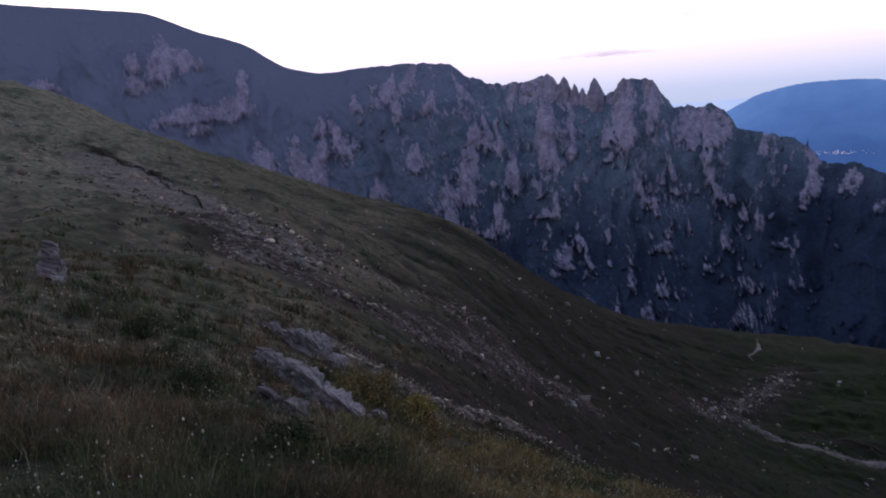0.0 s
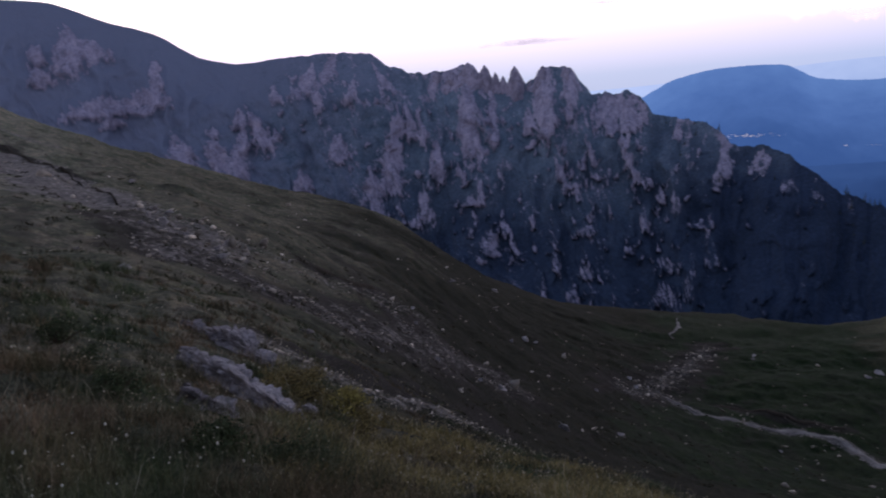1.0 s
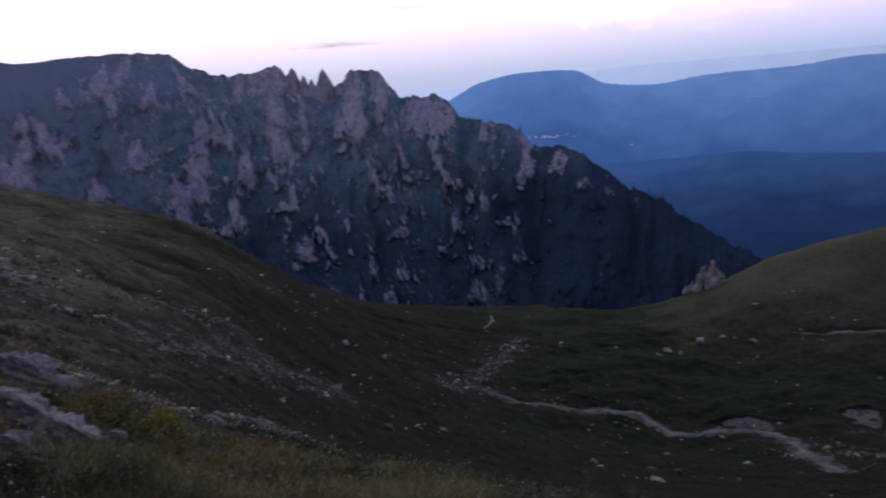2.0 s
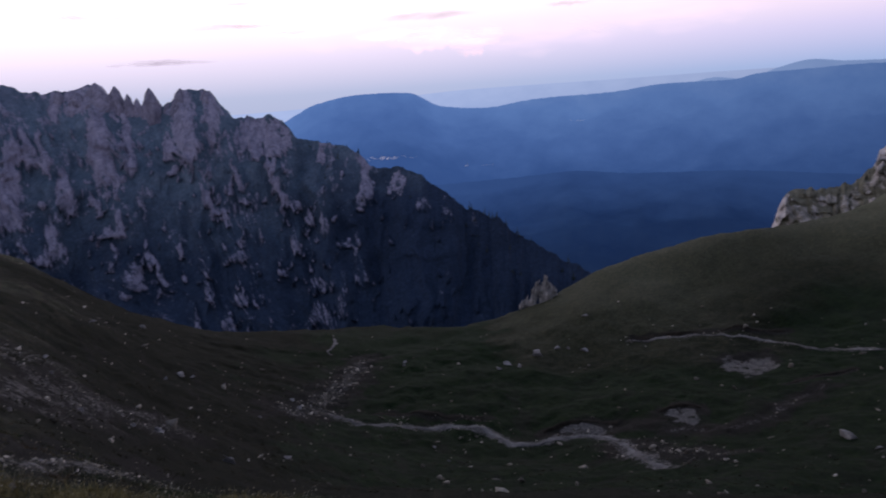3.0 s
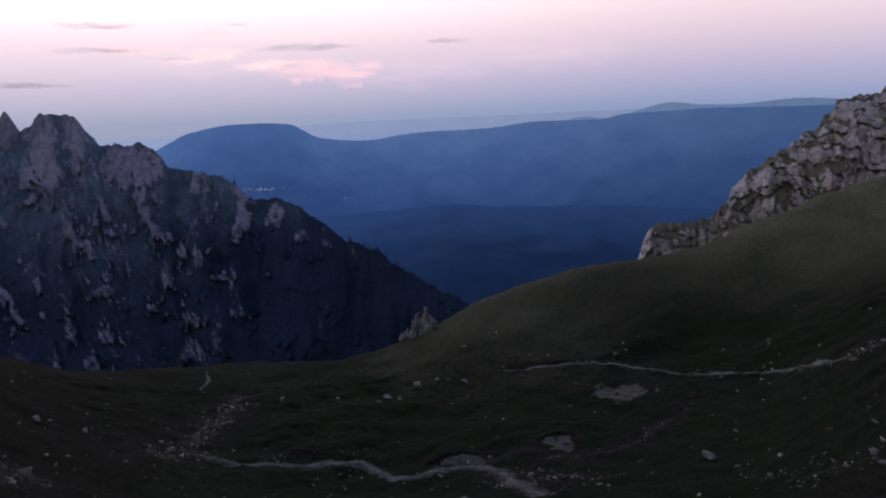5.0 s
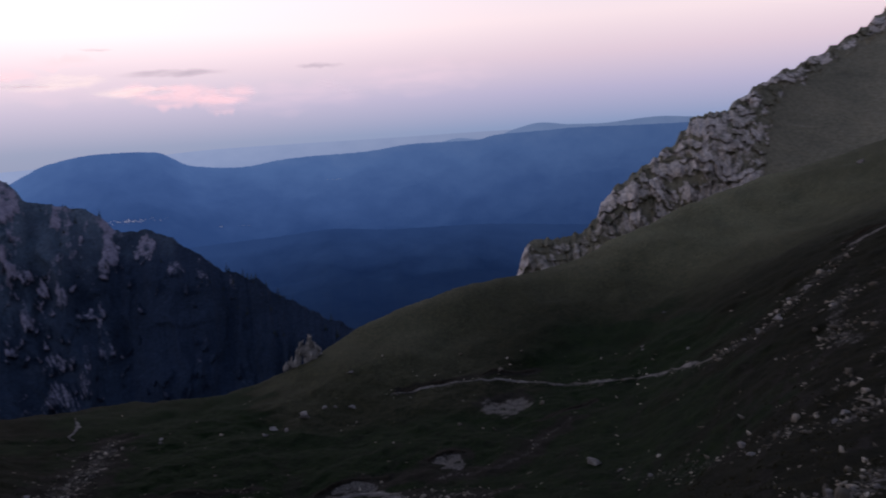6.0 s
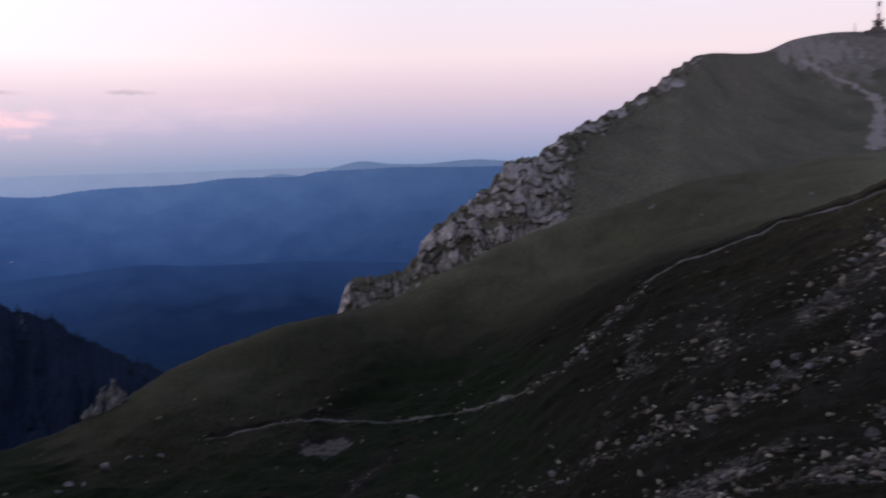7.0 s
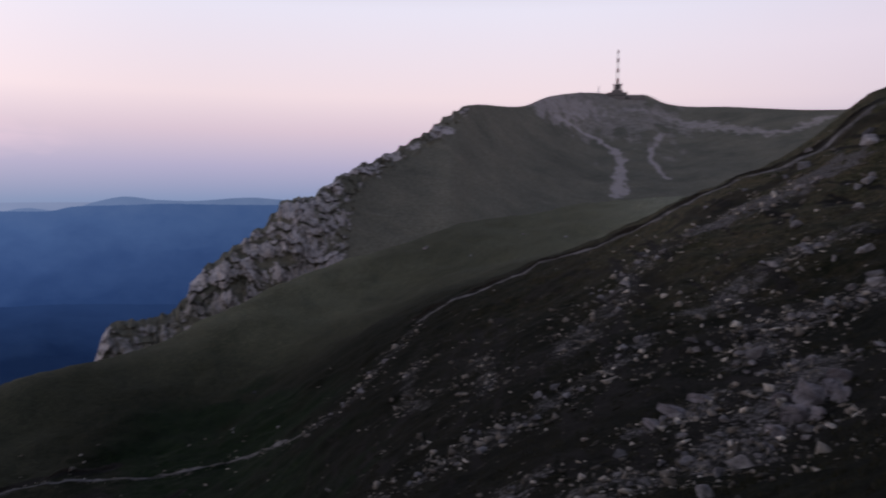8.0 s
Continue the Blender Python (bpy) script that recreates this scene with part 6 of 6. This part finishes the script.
def make_grass():
    rng = np.random.default_rng(41)
    x, y, r = meadow_points(rng, 9000, -40, 34, 2.1, 20)
    keep = (fbm(x / 0.9, y / 0.9, 3, 301) > rng.uniform(-0.9, 0.2, len(x))) & (away(x, y, SCREE_LOW)[0] > 0.65)
    x, y, r, size = tufts(rng, x[keep], y[keep], r[keep], 24, 0.085)
    patch = fbm(x / 2.2, y / 2.2, 2, 305)
    h = (0.135 + 0.11 * patch) * size * rng.uniform(0.45, 1.25, len(x))
    h = h * np.where((np.degrees(np.arctan2(x, y)) > -3) & (r > 4.2), 0.45, 1.0)
    blades("meadow_grass", x, y, np.clip(h, 0.04, 0.36), np.clip(0.0008 * r, 0.0022, 0.009) * rng.uniform(0.7, 1.3, len(x)), 0.85, 43, GRASS_MAT, "tall green and straw-coloured mountain grass")
    x, y, r = meadow_points(rng, 2400, -38, 30, 2.6, 13)
    blades("grass_stalks", x, y, rng.uniform(0.12, 0.28, len(x)), np.clip(0.0005 * r, 0.0014, 0.004), 0.9, 47, SEED_MAT, "thin dry grass stalks standing over the meadow")
    # a yellowish brow below the slab
    x, y, r = meadow_points(rng, 5200, -9, 22, 3.6, 9.5)
    keep = fbm(x / 0.8, y / 0.8, 3, 321) > rng.uniform(-0.4, 0.4, len(x))
    x, y, r, size = tufts(rng, x[keep], y[keep], r[keep], 16, 0.07)
    blades("cushion_plants", x, y, np.clip(0.085 * size * rng.uniform(0.5, 1.3, len(x)), 0.02, 0.17), np.clip(0.0012 * r, 0.004, 0.01), 1.1, 51, CUSHION_MAT, "low straw-yellow cushion plants among the grass")
    # tussocks further off, on both slopes
    x1, y1, r1 = meadow_points(rng, 1500, -38, 16, 18, 80)
    x2, y2, r2 = meadow_points(rng, 3600, 60, 114, 12, 80)
    x3, y3, r3 = meadow_points(rng, 1600, 16, 60, 40, 115)
    x, y, r = np.concatenate([x1, x2, x3]), np.concatenate([y1, y2, y3]), np.concatenate([r1, r2, r3])
    keep = fbm(x / 2.6, y / 2.6, 3, 309) > rng.uniform(-0.5, 0.5, len(x))
    x, y, r, size = tufts(rng, x[keep], y[keep], r[keep], 12, 0.16)
    blades("tussocks", x, y, np.clip(0.10 * size * rng.uniform(0.5, 1.3, len(x)), 0.04, 0.25), np.clip(0.0012 * r, 0.02, 0.07), 1.0, 53, FAR_GRASS, "tufts of coarse grass scattered over the slopes")


def heads(name, x, y, z, size, mat, label, seed):
    """Small flower or seed heads, each a little faceted knob on its stem."""
    rng = np.random.default_rng(seed)
    shape = np.array([(0, 0, -0.6), (0.5, 0, 0), (0, 0.5, 0), (-0.5, 0, 0), (0, -0.5, 0), (0, 0, 0.7)])
    faces = np.array([(0, 2, 1), (0, 3, 2), (0, 4, 3), (0, 1, 4), (5, 1, 2), (5, 2, 3), (5, 3, 4), (5, 4, 1)])
    stem = np.array([(-0.06, 0, 0), (0.06, 0, 0), (0, 0.05, 1)])
    verts, tris, k = [], [], 0
    g = ground_z(x, y)
    for px, py, pz, s, gz in zip(x, y, z, size, g):
        a = rng.uniform(0.7, 1.4, 3)
        p = shape * s * a + (px, py, gz + pz)
        verts += [p, np.array([(px - 0.0006, py, gz - 0.02), (px + 0.0006, py, gz - 0.02), (px, py, gz + pz)])]
        tris += [faces + k, np.array([[6, 7, 8]]) + k]
        k += 9
    ob = new(name, tri_mesh(name, np.concatenate(verts), np.concatenate(tris), mat))
    return tagged(ob, label, "flowers", kind="stuff")


def make_flowers():
    rng = np.random.default_rng(61)
    x, y, r = meadow_points(rng, 7000, -38, 28, 2.7, 16)
    keep = fbm(x / 0.7, y / 0.7, 3, 341) > rng.uniform(-0.1, 0.6, len(x))
    x, y, r = x[keep], y[keep], r[keep]
    heads("seed_heads", x, y, rng.uniform(0.06, 0.2, len(x)), np.clip(0.0019 * r, 0.006, 0.018) * rng.uniform(0.5, 1.5, len(x)), SEED_MAT, "small dry seed heads of meadow herbs", 63)
    x, y, r = meadow_points(rng, 70, -38, -10, 2.6, 4.4)
    heads("white_flowers", x, y, rng.uniform(0.08, 0.22, len(x)), rng.uniform(0.007, 0.016, len(x)), PETAL_MAT, "small white wild flowers in the grass", 67)


def bush(x, y, width, height, seed, mat, label):
    """A low mountain bush: bent twigs and many small leaves with gaps."""
    rng = np.random.default_rng(seed)
    base = new("bush")
    z = float(ground_z(x, y))
    base.matrix_world = pose(x, y, z)
    tagged(base, label, "bush")
    bm = bmesh.new()
    tips = []
    for i in range(26):
        a, t = rng.uniform(0, 6.283), rng.uniform(0.2, 1.0)
        tip = Vector((math.cos(a) * width / 2 * t, math.sin(a) * width / 2 * t, height * (1.05 - 0.55 * t * t) * rng.uniform(0.75, 1.1)))
        mid = tip * 0.55 + Vector((0, 0, 0.06 * height))
        add_tube(bm, (0, 0, -0.02), mid, 0.007, 0.005, 4)
        add_tube(bm, mid, tip, 0.005, 0.002, 4)
        tips.append((mid, tip))
    part("stem", bm, TWIG_MAT, base)
    n = int(2600 * width)
    k = rng.integers(0, len(tips), n)
    f = rng.uniform(0.1, 1.12, n)
    c = np.array([tips[i][0].lerp(tips[i][1], float(g))[:] for i, g in zip(k, f)]) + rng.normal(0, 0.045 * width + 0.01, (n, 3))
    c[:, 2] = np.maximum(c[:, 2], 0.0)
    u = rng.normal(0, 1, (n, 3))
    u /= np.linalg.norm(u, axis=1)[:, None]
    w = np.cross(u, rng.normal(0, 1, (n, 3)))
    w /= np.linalg.norm(w, axis=1)[:, None]
    s = rng.uniform(0.012, 0.026, n)[:, None]
    v = np.stack([c - w * s * 0.3, c + w * s * 0.3, c + u * s * 1.5], 1).reshape(-1, 3)
    me = tri_mesh("foliage", v, np.arange(len(v)).reshape(-1, 3), mat)
    ob = new("foliage", me)
    ob.parent = base


make_grass()
make_flowers()
for x, y, w, h, kind in ((-0.40, 8.2, 0.50, 0.28, 1), (-1.16, 8.5, 0.7, 0.16, 1), (-0.9, 8.2, 0.5, 0.12, 1), (-1.0, 4.35, 0.45, 0.14, 0), (-1.94, 5.5, 0.45, 0.15, 0), (-2.86, 7.4, 0.5, 0.15, 0), (-1.0, 9.9, 0.7, 0.16, 1), (-0.55, 9.3, 0.5, 0.14, 1), (-0.65, 4.3, 0.4, 0.12, 0), (-0.3, 7.4, 0.5, 0.12, 1), (-3.3, 8.1, 0.6, 0.2, 0)):
    bush(x, y, w, h, int(500 + 10 * abs(x) + 7 * y), (YELLOW_MAT if h > 0.2 else CUSHION_MAT) if kind else BUSH_MAT, "low yellow-green cushion shrub beside the limestone" if kind else "low dark green juniper shrub in the grass")


# ---- thin clouds low in the evening sky ----
def cloud_material(name, colour, amount):
    m = bpy.data.materials.new(name)
    m.use_nodes = True
    nt = m.node_tree
    nt.nodes.clear()
    out, mix = nt.nodes.new("ShaderNodeOutputMaterial"), nt.nodes.new("ShaderNodeMixShader")
    clear, glow_ = nt.nodes.new("ShaderNodeBsdfTransparent"), nt.nodes.new("ShaderNodeEmission")
    glow_.inputs[0].default_value = (*colour, 1)
    wisps = noise_tex(nt, coords(nt, (1, 1, 5)), 0.0045, 3, 0.5)
    alpha = calc(nt, "MULTIPLY", calc(nt, "MULTIPLY", attribute(nt, "thick"), edge(nt, wisps, 0.25, 0.80)), amount)
    nt.links.new(alpha, mix.inputs[0])
    nt.links.new(clear.outputs[0], mix.inputs[1])
    nt.links.new(glow_.outputs[0], mix.inputs[2])
    nt.links.new(mix.outputs[0], out.inputs[0])
    return m


GREY_CLOUD = cloud_material("mauve_cloud", (0.62, 0.52, 0.68), 0.5)
PINK_CLOUD = cloud_material("pink_cloud", (2.2, 1.32, 1.40), 0.46)
SOFT_CLOUD = cloud_material("rosy_haze", (1.9, 1.32, 1.5), 0.16)


def cloud(az, el, half, thick, slope, mat, label, r=4700.0):
    """A flat lens of cloud; half-width, half-height and slope in degrees."""
    w, h = r * radians(half), r * radians(thick)
    u, a = np.meshgrid(np.linspace(-1, 1, 41), np.linspace(0, 2 * np.pi, 17), indexing="ij")
    rad = np.sqrt(np.clip(1 - u * u, 0, 1))
    x, y = w * u, -0.25 * w * rad * np.cos(a)
    z = h * rad * np.sin(a) * (1 + 0.35 * noise2(u * 6 + az, a * 0 + el, 611)) + 0.5 * h * noise2(u * 2.2 + el, a * 0 + az, 617) + w * u * math.tan(radians(slope / max(half, 0.1)))
    cx, cy = at(az, r)
    c, s = math.cos(radians(az)), math.sin(radians(az))
    ob = sheet("cloud", cx + x * c + y * s, cy - x * s + y * c, EYE + r * math.tan(radians(el)) + z, mat, {"thick": (1 - u ** 2) * (1 - np.sin(a) ** 2 * 0.999)})
    return tagged(ob, label, "cloud", kind="structure")


for az, el, half, thick, slope in ((41.3, 4.76, 1.9, 0.22, -0.13), (31.5, 4.54, 4.1, 0.26, -0.22), (17.2, 4.50, 3.4, 0.18, -0.12), (12.0, 2.39, 2.9, 0.2, -0.13), (22.0, 3.96, 1.9, 0.14, -0.08),
                                   (17.6, 6.08, 3.0, 0.2, 0.0), (8.1, 5.37, 3.9, 0.18, -0.35), (12.8, 2.3, 3.8, 0.15, -0.32), (26.5, 6.2, 1.2, 0.1, -0.1)):
    cloud(az, el, half, thick, slope, GREY_CLOUD, "thin mauve cloud streak low in the sky")
for az, el, half, thick, slope in ((24.5, 5.45, 2.3, 0.5, -0.08), (10.0, 5.25, 3.4, 0.42, -0.06), (34.6, 2.9, 2.2, 1.0, -0.11), (31.5, 3.0, 3.4, 0.9, -0.05), (30.0, 3.4, 3.0, 0.6, -0.05), (20.5, 4.6, 2.6, 0.5, 0.0)):
    cloud(az, el, half, thick, slope, PINK_CLOUD, "soft pink cloud lit by the afterglow")
for az, el, half, thick, slope in ((39.0, 2.6, 6.0, 1.3, -0.1), (48.0, 3.6, 7.0, 1.2, 0.3), (24.0, 3.6, 6.0, 1.0, 0.0)):
    cloud(az, el, half, thick, slope, SOFT_CLOUD, "faint rosy haze above the far mountains")
CREAM_CLOUD = cloud_material("cream_cloud", (2.3, 1.85, 1.6), 0.30)
for az, el, half, thick, slope in ((24.8, 4.25, 2.4, 0.45, -0.1), (22.5, 3.9, 2.6, 0.35, 0.0), (28.5, 3.5, 3.0, 0.4, 0.05)):
    cloud(az, el, half, thick, slope, CREAM_CLOUD, "pale cream cloud bank above the sunset")


# ---- conifers on the far end of the ridge ----
def conifer(height, seed):
    """A slim mountain spruce: a bare foot and drooping, gappy tiers of boughs."""
    rng = random.Random(seed)
    tree = new("conifer")
    tagged(tree, "dark spruce standing on the rocky ridge crest", "tree", "spruces on the ridge")
    bm = bmesh.new()
    add_tube(bm, (0, 0, -1.0), (0, 0, height * 0.96), 0.16, 0.03, 6)
    part("trunk", bm, TWIG_MAT, tree)
    bm = bmesh.new()
    tiers = 11
    for i in range(tiers):
        t = i / (tiers - 1)
        z = height * (0.16 + 0.82 * t)
        reach = height * 0.24 * (1 - t) ** 0.85 + 0.12
        for k in range(9 - 4 * i // tiers):
            if rng.random() < 0.14:
                continue
            a = rng.uniform(0, 6.283)
            r = reach * rng.uniform(0.65, 1.15)
            c, s = math.cos(a), math.sin(a)
            w = 0.22 * r + 0.05
            tip = bm.verts.new((r * c, r * s, z - 0.28 * r))
            left = bm.verts.new((0.45 * r * c - w * s, 0.45 * r * s + w * c, z - 0.10 * r - 0.1))
            right = bm.verts.new((0.45 * r * c + w * s, 0.45 * r * s - w * c, z - 0.10 * r - 0.1))
            root = bm.verts.new((0, 0, z + 0.06 * height / tiers))
            under = bm.verts.new((0.5 * r * c, 0.5 * r * s, z - 0.34 * r))
            bm.faces.new((root, left, tip))
            bm.faces.new((root, tip, right))
            bm.faces.new((left, under, tip))
            bm.faces.new((tip, under, right))
    part("crown", bm, NEEDLES, tree)
    return tree


NEEDLES = blade_material("spruce_needles", [(0.1, (0.014, 0.022, 0.020)), (0.6, (0.026, 0.040, 0.034)), (0.95, (0.045, 0.060, 0.048))])


def plant_conifers():
    rng = random.Random(88)
    kinds = [conifer(7.0 + i, 900 + i) for i in range(4)]
    used = 0
    for i in range(44):
        az = rng.choice((rng.uniform(28.5, 42), rng.uniform(33, 38), rng.uniform(21.5, 26)))
        v = rng.choice((0.0, rng.uniform(-0.02, 0.05), rng.uniform(0.0, 0.12)))
        X, Y, Z, rk, pine = ridge_form(np.array([az]), np.array([v]))
        m = pose(float(X[0]), float(Y[0]), float(Z[0]) - 0.4, rng.uniform(-4, 4), rng.uniform(-4, 4), rng.uniform(0, 360))
        size = rng.uniform(0.6, 1.15)
        m = m @ Matrix.Diagonal((size, size, size, 1))
        if used < 4:
            kinds[used].matrix_world = m
        else:
            copy_thing(kinds[i % 4], m)
        used += 1


plant_conifers()
